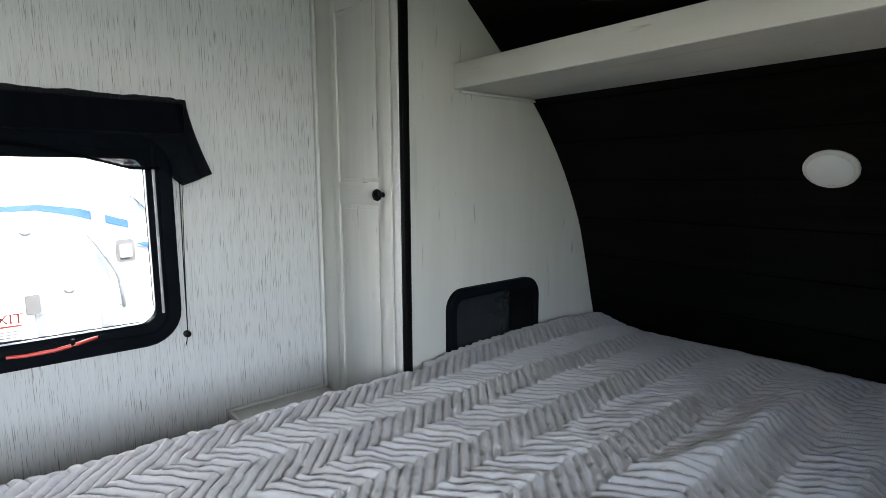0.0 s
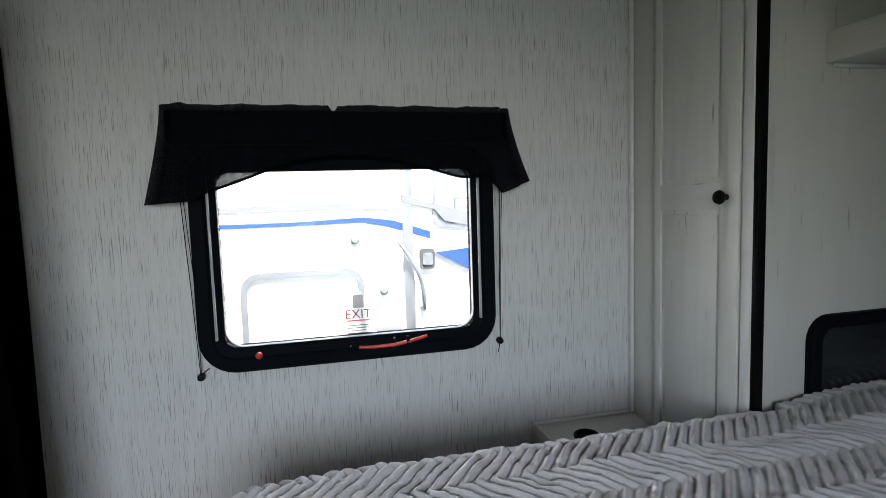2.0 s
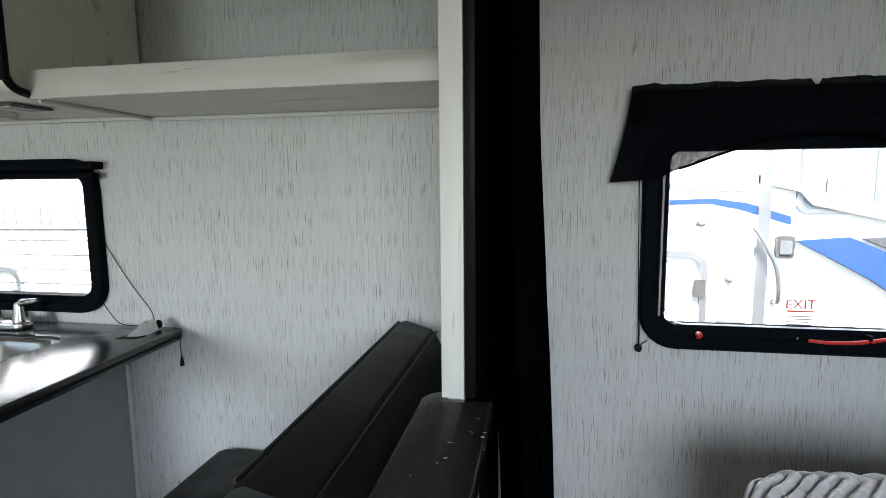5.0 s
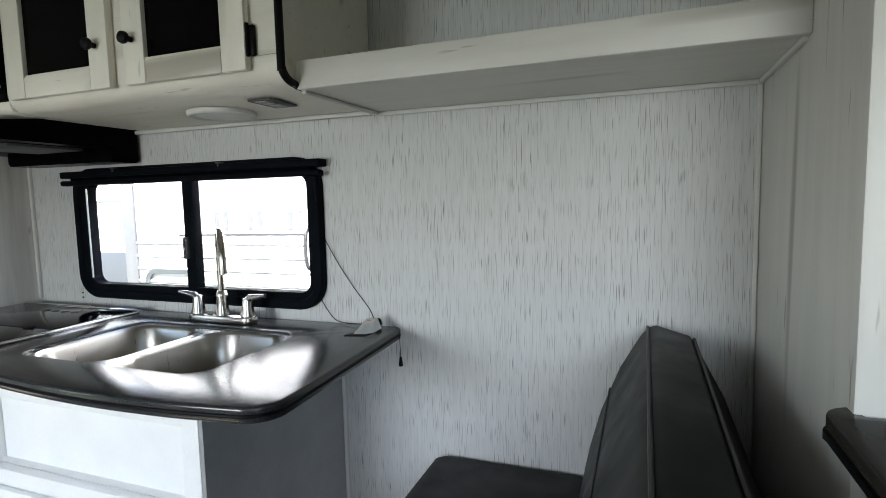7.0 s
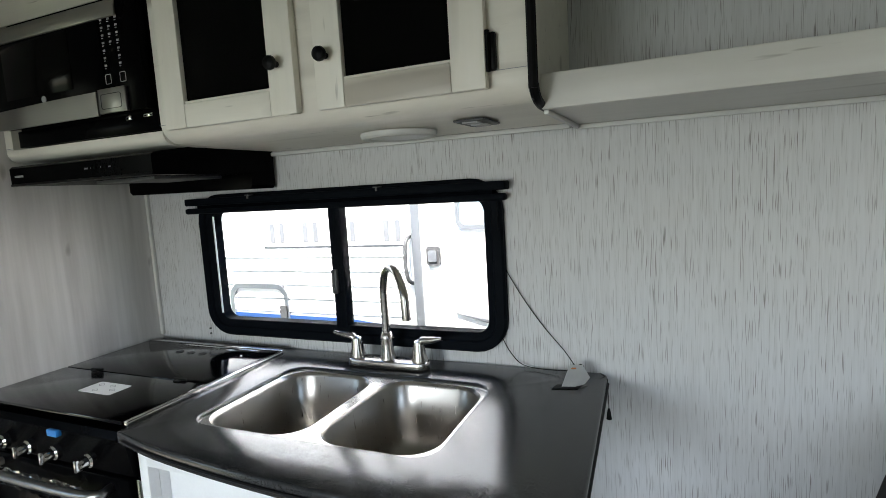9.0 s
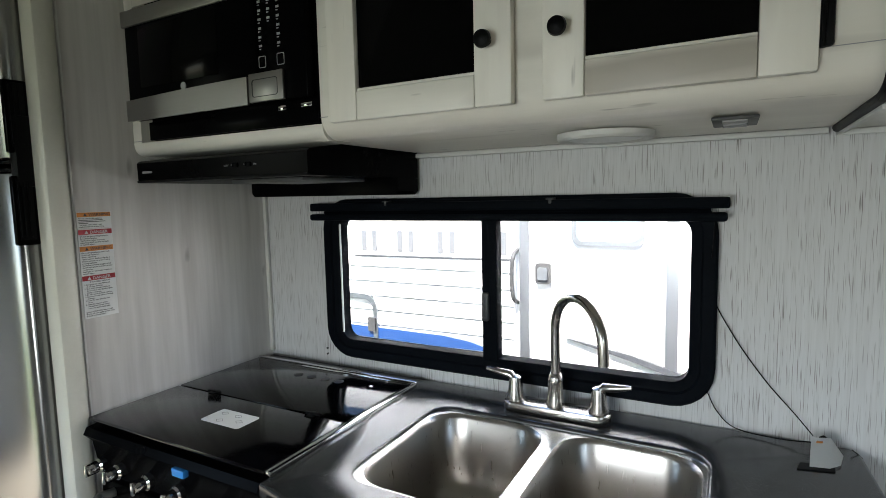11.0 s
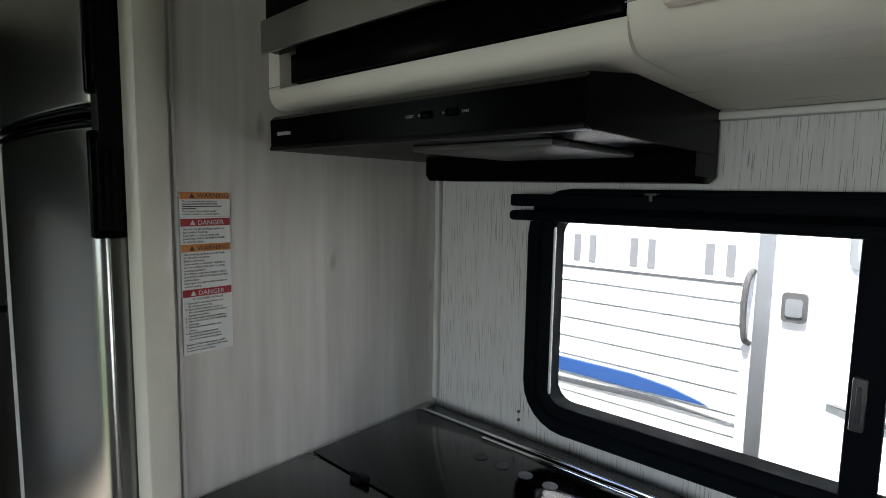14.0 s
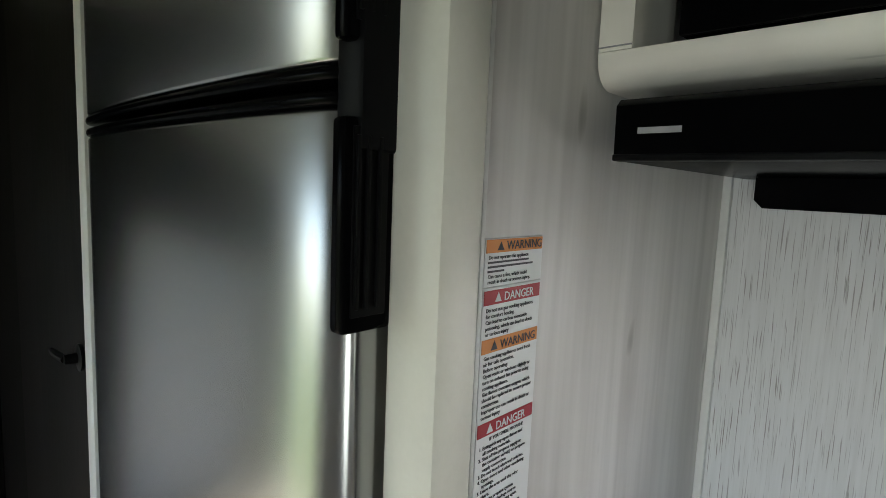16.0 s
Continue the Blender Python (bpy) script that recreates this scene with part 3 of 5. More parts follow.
for _x0, _x1, _z in ((-1.176, -1.162, 0.910), (-0.422, -0.424, 0.927)):
    _c = thing("blind_cord", (_x1, -0.02, _z - 0.03), "thin black blind cord with a round end knob beside the window", "cord", "blind cords")
    part("string", tube([(_x0, -0.03, 1.34), (_x0 + (_x1 - _x0) * 0.5, -0.018, 1.12), (_x1, -0.016, _z)], 0.0011, 6), BLACKTRIM, _c)
    part("string", tube([(_x0 + 0.006, -0.03, 1.34), (_x1 + 0.003, -0.018, 1.1), (_x1 + 0.001, -0.014, _z)], 0.0009, 6), BLACKTRIM, _c)
    part("knob", lathe([(0.002, -0.002), (0.0085, -0.004), (0.0095, -0.012), (0.007, -0.022), (0.002, -0.024)], (_x1, 0, _z), "y", 16), BLACKTRIM, _c, "round black knob")
    _d = 0.02 if _x1 < -1 else -0.006
    part("loose_end", tube([(_x1, -0.014, _z), (_x1 + _d * 0.4, -0.014, _z + (0.012 if _d > 0 else -0.016)), (_x1 + _d, -0.014, _z + (0.02 if _d > 0 else -0.03))], 0.0012, 6), BLACKTRIM, _c)

# ---------------------------------------------------------------- bedroom
def knob(at, axis, sign, parent, r=0.014, mat=BLACKTRIM):
    """A turned round knob that stands out along axis by sign."""
    p = [(0.006, 0), (0.006, 0.008), (0.0045, 0.012), (r * 0.9, 0.016), (r, 0.020), (r * 0.9, 0.026), (r * 0.5, 0.029), (0.001, 0.030)]
    return part("knob", lathe([(a, sign * b) for a, b in p], at, axis, 20), mat, parent, "round black knob")


def bed_side(x):
    """The bed's edge on the aisle side, cut back towards the foot."""
    pts = ((-1.10, -0.72), (-0.85, -0.86), (-0.6, -0.99), (-0.3, -1.17), (0.0, -1.37), (0.2, -1.46), (1.0, -1.46))
    for (a, b), (c, d) in zip(pts, pts[1:]):
        if x <= c:
            return b + (d - b) * max(0, (x - a)) / (c - a)
    return -1.46


def bed_height(x, y):
    """Quilt surface: flat top with chevron stitching, rolled edges, folds and a ridge."""
    z = 0.842
    tri = abs(((y + 0.05) / 0.085) % 2 - 1)
    line = ((x + tri * 0.075 + 0.007 * noise.noise((x * 5, y * 5, 0))) / 0.026) % 1
    puff = math.sin(math.pi * line) ** 0.42
    soft = 1.0 if x < 0.3 else max(0.4, 1 - (x - 0.3) * 1.3)
    z += 0.021 * puff * soft * (0.85 + 0.3 * noise.noise((x * 22, y * 22, 5)))
    z += 0.008 * noise.noise((x * 2.2, y * 2.6, 3)) + 0.005 * noise.noise((x * 9, y * 8, 7)) + 0.003 * noise.noise((x * 30, y * 26, 2)) + 0.0022 * noise.noise((x * 75 + y * 30, y * 60 - x * 20, 9))
    # ridge where the quilt is gathered
    d = (y + 1.12 + 0.02 * math.sin(x * 9)) + 0.10 * (x - 0.1)
    if x > -0.15:
        z += 0.02 * math.exp(-(d / 0.028) ** 2) * min(1, (x + 0.15) * 4) * (0.7 + 0.6 * noise.noise((x * 14, y * 6, 1))) * (1 if x < 0.42 else max(0, 1 - (x - 0.42) * 6))
    # swelling beside the window and in the corner
    z += 0.03 * max(0, min(1, x / 0.5)) * max(0, 1 - abs(y + 0.47) / 0.14) - 0.02 * max(0, (x - 0.74) / 0.08)
    return z


def quilt_mesh():
    x0, x1, y1, step = -1.10, 0.815, -0.438, 0.0040
    nx, ny = int((x1 - x0) / step), int(1.0 / step)
    verts, faces = [], []
    for i in range(nx + 1):
        x = x0 + (x1 - x0) * i / nx
        y0 = bed_side(x)
        # rounded foot corner beside the nightstand
        yt = (y1 if x < -0.05 else y1 - 0.012 * min(1, (x + 0.05) / 0.03)) if x > x0 + 0.12 else y1 - 0.12 + math.sqrt(max(0, 0.12 ** 2 - (x0 + 0.12 - x) ** 2))
        for j in range(ny + 1):
            py = y0 + (yt - y0) * j / ny
            z = bed_height(x, py)
            k = min(x - x0, py - y0, yt - py if x < 0.02 else 1)
            if k < 0.032:
                z -= 0.032 * (1 - max(0, k) / 0.032) ** 2.2
            verts.append((x, py, z))
    for i in range(nx):
        for j in range(ny):
            a = i * (ny + 1) + j
            faces.append((a, a + ny + 1, a + ny + 2, a + 1))
    # hanging skirt round the rim
    cut = int((0.0 - x0) / (x1 - x0) * nx)
    rim = [i * (ny + 1) + ny for i in range(cut, -1, -1)] + list(range(ny - 1, -1, -1)) + [i * (ny + 1) for i in range(1, nx + 1)]
    low = []
    for q, v in enumerate(rim):
        px, py, z = verts[v]
        low.append(len(verts))
        verts.append((px - 0.004 * math.sin(q * 0.2), py + 0.003 * math.sin(q * 0.17), 0.52 + 0.006 * math.sin(q * 0.13)))
    for q in range(len(rim) - 1):
        faces.append((rim[q], rim[q + 1], low[q + 1], low[q]))
    me = bpy.data.meshes.new("quilt")
    me.from_pydata(verts, [], faces)
    me.materials.append(QUILT)
    me.shade_smooth()
    return me


_plan = [(-1.05, -0.475), (0.79, -0.475), (0.79, -1.43), (0.2, -1.43), (0.0, -1.34), (-0.3, -1.14), (-0.6, -0.96), (-0.85, -0.83), (-1.05, -0.70)]
bed = thing("bed", (-0.1, -0.9, 0.0), "made-up trailer bed with a cut-back foot, against the nose wall", "bed")
part("platform", prism([(x * 0.97, y * 0.99 - 0.005) for x, y in _plan], 0.0, 0.50, "z", bevel=0.01), PALE_X, bed, "whitewashed bed platform")
part("mattress", prism(_plan, 0.501, 0.79, "z", bevel=0.03), PAPERWHITE, bed, "white mattress")
quilt = new("quilt", quilt_mesh())
tagged(quilt, "grey quilt stitched in chevrons, rumpled over the bed", "quilt")
ORIGIN[quilt] = Vector((0, 0, 0))
part("edge_binding", tube([(-0.97 + 0.0185 * i, -0.4375 - 0.002 * math.sin(i * 0.9), 0.806 + 0.004 * math.sin(i * 0.55)) for i in range(50)], 0.0045, 8), QUILT, quilt, "sewn edge binding")

night = thing("nightstand", (-0.17, -0.2, 0.0), "whitewashed nightstand with a cup holder between wall and bed", "nightstand", shift=(0, 0, 0.014))
part("body", boxes((-0.325, -0.024, -0.405, -0.002, 0.0, 0.64), bevel=0.004), PALE, night)
part("top", boxes((-0.332, -0.024, -0.41, -0.002, 0.642, 0.664), bevel=0.005), PALE_X, night, "pale wooden top")
part("edge_moulding", boxes((-0.332, -0.026, -0.012, -0.002, 0.6645, 0.674), bevel=0.002), PALE_X, night)
part("edge_moulding", boxes((-0.332, -0.322, -0.405, -0.013, 0.6645, 0.670), bevel=0.002), PALE_X, night)
_cx, _cy = -0.228, -0.115
part("cup_holder", ring([(_cx + a, _cy + b) for a, b in arc(0, 0, 0.034, 0, 345, 23)], [(_cx + a, _cy + b) for a, b in arc(0, 0, 0.027, 0, 345, 23)], [(0, 0.663), (0, 0.670), (0.5, 0.673), (1, 0.670), (1, 0.663)], "z"), BLACKTRIM, night, "black plastic cup holder rim")
part("cup_well", lathe([(0.028, 0.6645), (0.028, 0.6650)], (_cx, _cy, 0), "z", 24), GLOSSBLACK, night, "dark cup well")

ward = thing("wardrobe", (0.2, -0.2, 0.0), "tall whitewashed corner wardrobe with a panelled door", "wardrobe")
part("face_frame", boxes((-0.022, 0.0, -0.122, -0.002, 0.0, 1.998), (-0.022, 0.0, -0.428, -0.408, 0.0, 1.998), bevel=0.002), PALE, ward)
_d = part("door", boxes((-0.030, -0.0185, -0.404, -0.126, 0.661, 1.939)), PALE, ward, "door with two recessed panels")
for _q in ((-0.405, -0.352, 0.66, 1.94), (-0.150, -0.125, 0.66, 1.94)):
    part("stile", boxes((-0.037, -0.0302, *_q), bevel=0.002), PALE, _d)
for _q in ((0.66, 0.70), (1.262, 1.322), (1.775, 1.94)):
    part("rail", boxes((-0.037, -0.0302, -0.3515, -0.1505, *_q), bevel=0.002), PALE_Y, _d)
part("panel", boxes((-0.0325, -0.0302, -0.340, -0.162, 0.712, 1.250), bevel=0.001), PALE, _d)
part("panel", boxes((-0.0325, -0.0302, -0.340, -0.162, 1.334, 1.763), bevel=0.001), PALE, _d)
_kn = part("knob", lathe([(0.007, -0.036), (0.006, -0.044), (0.013, -0.05), (0.0155, -0.056), (0.013, -0.062), (0.004, -0.065)], (0, -0.372, 1.290), "x", 20), BLACKTRIM, _d, "round black knob")
part("corner_trim", boxes((-0.030, -0.006, -0.447, -0.429, 0.0, 1.998), bevel=0.005), BLACKTRIM, ward, "dark vinyl corner moulding")
part("corner_trim", boxes((-0.034, -0.024, -0.436, -0.409, 0.0, 1.998), bevel=0.003), TRIMWHITE, ward, "pale corner moulding")
_out = [(-0.006, 0.0)] + [(p.x - 0.001, p.z) for p in _line if p.x > 0.06] + [(0.05, 1.995), (-0.006, 1.995)]
_side = part("side_panel", prism(_out, -0.43, -0.412, "y"), PALE, ward, "whitewashed side panel cut to the nose's curve")
part("wall_strip", boxes((-0.034, -0.022, -0.018, -0.002, 0.68, 1.998), bevel=0.004), TRIMWHITE, ward, "pale wall moulding")

niche = thing("window_3", (0.35, -0.43, 0.78), "small rounded black-framed window low beside the bed's head", "window", kind="structure", shift=(-0.038, 0, 0.024))
_ro = rounded(0.155, 0.520, 0.765, 1.008, 0.055)
part("window_frame", ring(_ro, rounded(0.183, 0.492, 0.793, 0.980, 0.03), [(0, -0.430), (0, -0.446), (0.15, -0.451), (0.8, -0.451), (1, -0.445), (1, -0.430)]), FRAMEBLACK, niche, "black plastic frame")
part("pane", prism(rounded(0.183, 0.400, 0.793, 0.980, 0.02), -0.441, -0.436, "y"), TINTED, niche, "smoked glass")
part("sash", prism(rounded(0.392, 0.495, 0.793, 0.980, 0.012), -0.447, -0.433, "y"), BLACKTRIM, niche, "black sliding sash")

shelf = thing("bed_shelf", (0.3, -1.4, 1.53), "whitewashed shelf across the nose above the bed", "shelf", shift=(-0.012, 0, 0.030))
part("fascia", boxes((0.158, 0.176, -2.398, -0.431, 1.527, 1.591), bevel=0.003), PALE_Y, shelf, "pale front board")
part("board", boxes((0.176, 0.500, -2.398, -0.431, 1.528, 1.543)), PALE_Y, shelf, "pale shelf board")
part("moulding", boxes((0.480, 0.498, -2.398, -0.431, 1.517, 1.5275), (0.178, 0.48, -0.441, -0.431, 1.5195, 1.5275), bevel=0.002), TRIMWHITE, shelf, "thin white moulding")

lamp = thing("dome_light", (0.59, -1.158, 1.38), "round white dome light, unlit, on the dark nose boards", "lamp")
_p, _q = nose_at(next(v for v, p in zip(_len, _line) if p.z > 1.345))
_turn = Matrix.Translation((_p.x, -1.145, _p.z)) @ Vector((0, 0, 1)).rotation_difference(-_q).to_matrix().to_4x4() @ Matrix.Diagonal((0.88, 1.0, 0.8, 1))
for _nm, _pr, _mt, _lb in (("base", [(0.053, -0.006), (0.054, 0.007), (0.051, 0.012), (0.045, 0.014), (0.001, 0.014)], TRIMWHITE, "white plastic rim"),
                           ("lens", [(0.046, 0.010), (0.044, 0.016), (0.035, 0.022), (0.018, 0.026), (0.001, 0.027)], LENSWHITE, "milky lens"),
                           ):
    _b = lathe(_pr)
    bmesh.ops.transform(_b, matrix=_turn, verts=_b.verts)
    part(_nm, _b, _mt, lamp, _lb)
_b = boxes((-0.046, -0.038, -0.007, 0.007, 0.012, 0.022), bevel=0.002)
bmesh.ops.transform(_b, matrix=_turn, verts=_b.verts)
part("switch", _b, TRIMWHITE, lamp, "small white switch")

# ---------------------------------------------------------------- partition between bedroom and dinette
plain("wall_partition", boxes((-1.540, -1.506, -0.60, -0.001, 0.0, 1.998), bevel=0.002), PALE, "whitewashed partition with a squared end post", "wall")
plain("wall_half", boxes((-1.524, -1.484, -0.98, -0.6015, 0.0, 0.967)), PALE, "half-height whitewashed partition under a dark ledge", "wall")
solid("partition_trim", boxes((-1.5055, -1.488, -0.602, -0.16, 1.0, 1.998), bevel=0.004), BLACKTRIM, "dark vinyl edge moulding of the partition", "trim", kind="structure")
solid("partition_trim_lower", boxes((-1.5055, -1.490, -0.60, -0.16, 0.0, 0.999), bevel=0.004), BLACKTRIM, "dark vinyl edge moulding below the ledge", "trim", kind="structure")
solid("dinette_corner_trim", boxes((-1.551, -1.5405, -0.011, -0.001, 0.56, 1.52), bevel=0.003), TRIMWHITE, "thin white corner moulding", "trim", kind="structure")
_cap = [(-1.568, -0.62)] + [(-1.528 + a, -0.615 + b) for a, b in arc(0, 0, 0.042, 172, 100, 6)] + [(-1.528, -0.603), (-1.48, -0.603), (-1.479, -0.572)] + [(-1.49 + a, -0.615 + b) for a, b in arc(0, 0, 0.041, 62, 8, 5)] + [(-1.448, -0.97), (-1.462, -0.99), (-1.552, -0.99), (-1.567, -0.97)]
_cap = [(min(x, -1.464), min(y, -0.603) if x > -1.51 else y) for x, y in _cap]
_led = thing("ledge_cap", (-1.508, -0.78, 0.968), "dark worn wooden ledge capping the half wall", "ledge")
part("board", prism(_cap, 0.978, 0.9995, "z", bevel=0.003), CAPWOOD, _led, "dark board with pale chips")
part("edge_moulding", prism([((x + 1.496) * 1.03 - 1.496, (y + 0.78) * 1.012 - 0.78) for x, y in _cap], 0.9685, 0.9775, "z"), BLACKTRIM, _led, "black edge moulding")
_rng = random.Random(4)
for _n in range(9):
    _cx, _cy, _a = _rng.uniform(-1.557, -1.459), _rng.uniform(-0.84, -0.62), _rng.uniform(0, 6.3)
    _w, _h = _rng.uniform(0.0012, 0.0042), _rng.uniform(0.0008, 0.002)
    _pts = [(_cx + _w * math.cos(t + _a) * _rng.uniform(0.6, 1.2), _cy + _h * math.sin(t) * _rng.uniform(0.6, 1.4)) for t in (0, 1, 2, 3, 4, 5)]
    part("chip", prism(_pts, 0.9994, 0.9999, "z"), GREYPRINT, _led, "pale chip in the finish")


def curtain_mesh(x, y0, y1, z0, z1, deep, waves):
    bm = bmesh.new()
    n, rows = waves * 12, 10
    grid = []
    for k in range(rows + 1):
        v = k / rows
        row = []
        for i in range(n + 1):
            u = i / n
            y = y0 + (y1 - y0) * u
            back = min(1.0, max(0.0, (u - 0.52) / 0.22))
            px = x - 0.068 * back + deep * (1 - 0.75 * back) * (0.65 + 0.35 * (1 - v)) * math.sin(u * waves * 2 * math.pi + 0.5 * math.sin(v * 4 + u * 5)) + 0.006 * math.sin(v * 7 + u * 9) + 0.05 * max(0.0, 1.45 - z0 - (z1 - z0) * v) * (1 - 0.7 * back)
            row.append(bm.verts.new((px, y, z0 + (z1 - z0) * v)))
        grid.append(row)
    for a, b in zip(grid, grid[1:]):
        for i in range(n):
            bm.faces.new((a[i], a[i + 1], b[i + 1], b[i]))
    bmesh.ops.solidify(bm, geom=bm.faces[:], thickness=0.003)
    return bm


curtain = thing("privacy_curtain", (-1.43, -0.3, 0.03), "black pleated privacy curtain gathered against the partition", "curtain")
part("cloth", curtain_mesh(-1.426, -0.635, -0.03, 0.03, 1.93, 0.022, 9), BLACKCLOTH, curtain, "", 60)
part("track", boxes((-1.424, -1.404, -2.3, -0.01, 1.934, 1.998), bevel=0.003), ALUMINIUM, curtain, "ceiling track")

# ---------------------------------------------------------------- dinette
bench = thing("dinette_bench", (-1.9, -0.4, 0.0), "charcoal vinyl dinette bench with a leaning backrest", "bench")
part("base", boxes((-2.26, -1.53, -0.98, -0.002, 0.0, 0.44), bevel=0.004), PALE, bench, "whitewashed bench box")
part("seat", boxes((-2.31, -1.72, -1.0, -0.004, 0.442, 0.565), bevel=0.03), VINYL, bench, "charcoal vinyl seat cushion")
_prof = [(-1.905, 0.567), (-1.895, 0.64), (-1.868, 0.74), (-1.825, 0.85), (-1.780, 0.93), (-1.763, 0.952), (-1.745, 0.958), (-1.675, 0.938), (-1.662, 0.92), (-1.60, 0.80), (-1.57, 0.567)]
_br = part("backrest", prism([(x, z) for x, z in _prof], -0.80, -0.006, "y", bevel=0.012), VINYL, bench, "leaning charcoal vinyl backrest")
part("piping", tube([(-1.764, -0.79, 0.953), (-1.764, -0.016, 0.953)], 0.0035, 8), PIPING, _br, "black piping")
part("piping", tube([(-1.664, -0.79, 0.930), (-1.664, -0.016, 0.930)], 0.0035, 8), PIPING, _br, "black piping")
part("piping", tube([(-1.848, -0.79, 0.795), (-1.848, -0.016, 0.795)], 0.0026, 8), PIPING, _br, "stitched seam")

din = thing("dinette_shelf", (-2.0, -0.17, 1.52), "long whitewashed open shelf above the dinette", "shelf", shift=(0, 0, -0.018))
part("fascia", boxes((-2.462, -1.5405, -0.367, -0.347, 1.517, 1.576), bevel=0.003), PALE_X, din, "pale front board")
part("board", boxes((-2.462, -1.5405, -0.347, -0.002, 1.520, 1.536)), PALE_X, din, "pale shelf board")
part("moulding", boxes((-2.462, -1.5405, -0.012, -0.002, 1.509, 1.5195), (-1.550, -1.5405, -0.347, -0.012, 1.5105, 1.5195), (-2.462, -2.453, -0.347, -0.012, 1.5105, 1.5195), bevel=0.002), TRIMWHITE, din, "thin white moulding")

# ---------------------------------------------------------------- kitchen
FRONT = [(-3.335, -0.585), (-3.2, -0.614), (-3.0, -0.637), (-2.8, -0.648), (-2.6, -0.642), (-2.45, -0.625)]
_fr = [(p.x, p.y) for p in smooth_line([(x, y, 0) for x, y in FRONT], 5)]
_outl = [(-3.898, -0.002), (-3.898, -0.062), (-3.336, -0.062)] + _fr + [(-2.446 + a, -0.556 + b) for a, b in arc(0, 0, 0.068, 272, 358, 7)] + [(-2.402, -0.03)] + [(-2.424 + a, -0.024 + b) for a, b in arc(0, 0, 0.021, 0, 90, 4)]
_SX = ((-3.212, -2.947), (-2.918, -2.655))
SINK = (-3.227, -2.640, -0.512, -0.138)


def counter_mesh():
    """The worktop with a hole cut for the sink."""
    bm = bmesh.new()
    outer = [bm.verts.new((x, y, 0.91)) for x, y in _outl]
    inner = [bm.verts.new((x, y, 0.91)) for x, y in rounded(SINK[0] + 0.008, SINK[1] - 0.008, SINK[2] + 0.008, SINK[3] - 0.008, 0.05)]
    edges = [bm.edges.new((v[i], v[(i + 1) % len(v)])) for v in (outer, inner) for i in range(len(v))]
    bmesh.ops.triangle_fill(bm, edges=edges, use_beauty=True)
    got = bmesh.ops.extrude_face_region(bm, geom=bm.faces[:])
    bmesh.ops.translate(bm, verts=[v for v in got["geom"] if isinstance(v, bmesh.types.BMVert)], vec=(0, 0, -0.032))
    bmesh.ops.recalc_face_normals(bm, faces=bm.faces)
    sharp = [e for e in bm.edges if len(e.link_faces) == 2 and e.calc_face_angle(0) > 1.2 and abs(e.verts[0].co.z - e.verts[1].co.z) < 1e-5]
    bmesh.ops.bevel(bm, geom=sharp, offset=0.007, segments=3, profile=0.5, affect="EDGES")
    return bm


counter = thing("worktop", (-2.9, -0.3, 0.878), "charcoal speckled laminate worktop with a bowed front edge", "worktop")
part("top", counter_mesh(), LAMINATE, counter)
part("edge_band", tube([(x, y - 0.0005, 0.893) for x, y in _fr[1:]] + [(-2.446 + a, -0.556 + b, 0.893) for a, b in arc(0, 0, 0.0685, 272, 358, 7)] + [(-2.4010, -0.03, 0.893)], 0.0035, 8), BLACKTRIM, counter, "black rounded edge band")

sink = thing("double_sink", (-2.97, -0.3, 0.72), "double-bowl stainless steel sink mounted under the worktop's edge", "sink")


def bowl(x0, x1, y0, y1):
    shapes = [(0.0, 0.9035, 0.07), (0.003, 0.900, 0.07), (0.007, 0.893, 0.07), (0.014, 0.79, 0.068), (0.020, 0.755, 0.065), (0.032, 0.735, 0.06), (0.05, 0.724, 0.05), (0.10, 0.719, 0.03)]
    bm = bmesh.new()
    rows = []
    for s, z, r in shapes:
        rows.append([bm.verts.new((x, y, z)) for x, y in rounded(x0 + s, x1 - s, y0 + s, y1 - s, r)])
    for u, v in zip(rows, rows[1:]):
        for i in range(len(u)):
            bm.faces.new((u[i], u[(i + 1) % len(u)], v[(i + 1) % len(u)], v[i]))
    bm.faces.new(rows[-1])
    return bm


def sink_rim():
    bm = bmesh.new()
    outer = [bm.verts.new((x, y, 0.903)) for x, y in rounded(*SINK, 0.058)]
    loops = [outer] + [[bm.verts.new((x, y, 0.903)) for x, y in rounded(a, b, SINK[2] + 0.016, SINK[3] - 0.016, 0.07)] for a, b in _SX]
    edges = [bm.edges.new((v[i], v[(i + 1) % len(v)])) for v in loops for i in range(len(v))]
    bmesh.ops.triangle_fill(bm, edges=edges, use_beauty=True)
    low = [bm.verts.new((x, y, 0.8990)) for x, y in rounded(SINK[0] - 0.004, SINK[1] + 0.004, SINK[2] - 0.004, SINK[3] + 0.004, 0.06)]
    for i in range(len(low)):
        bm.faces.new((outer[i], outer[(i + 1) % len(low)], low[(i + 1) % len(low)], low[i]))
    return bm


part("rim", sink_rim(), RIMSTEEL, sink, "polished steel rim")
for _a, _b in _SX:
    _w = part("bowl", bowl(_a, _b, SINK[2] + 0.016, SINK[3] - 0.016), SINKSTEEL, sink, "satin steel bowl", 60)
    part("drain", lathe([(0.044, 0.7195), (0.042, 0.723), (0.034, 0.722), (0.03, 0.720), (0.001, 0.720)], ((_a + _b) / 2, -0.325, 0), "z", 24), CHROME, _w, "chrome drain")

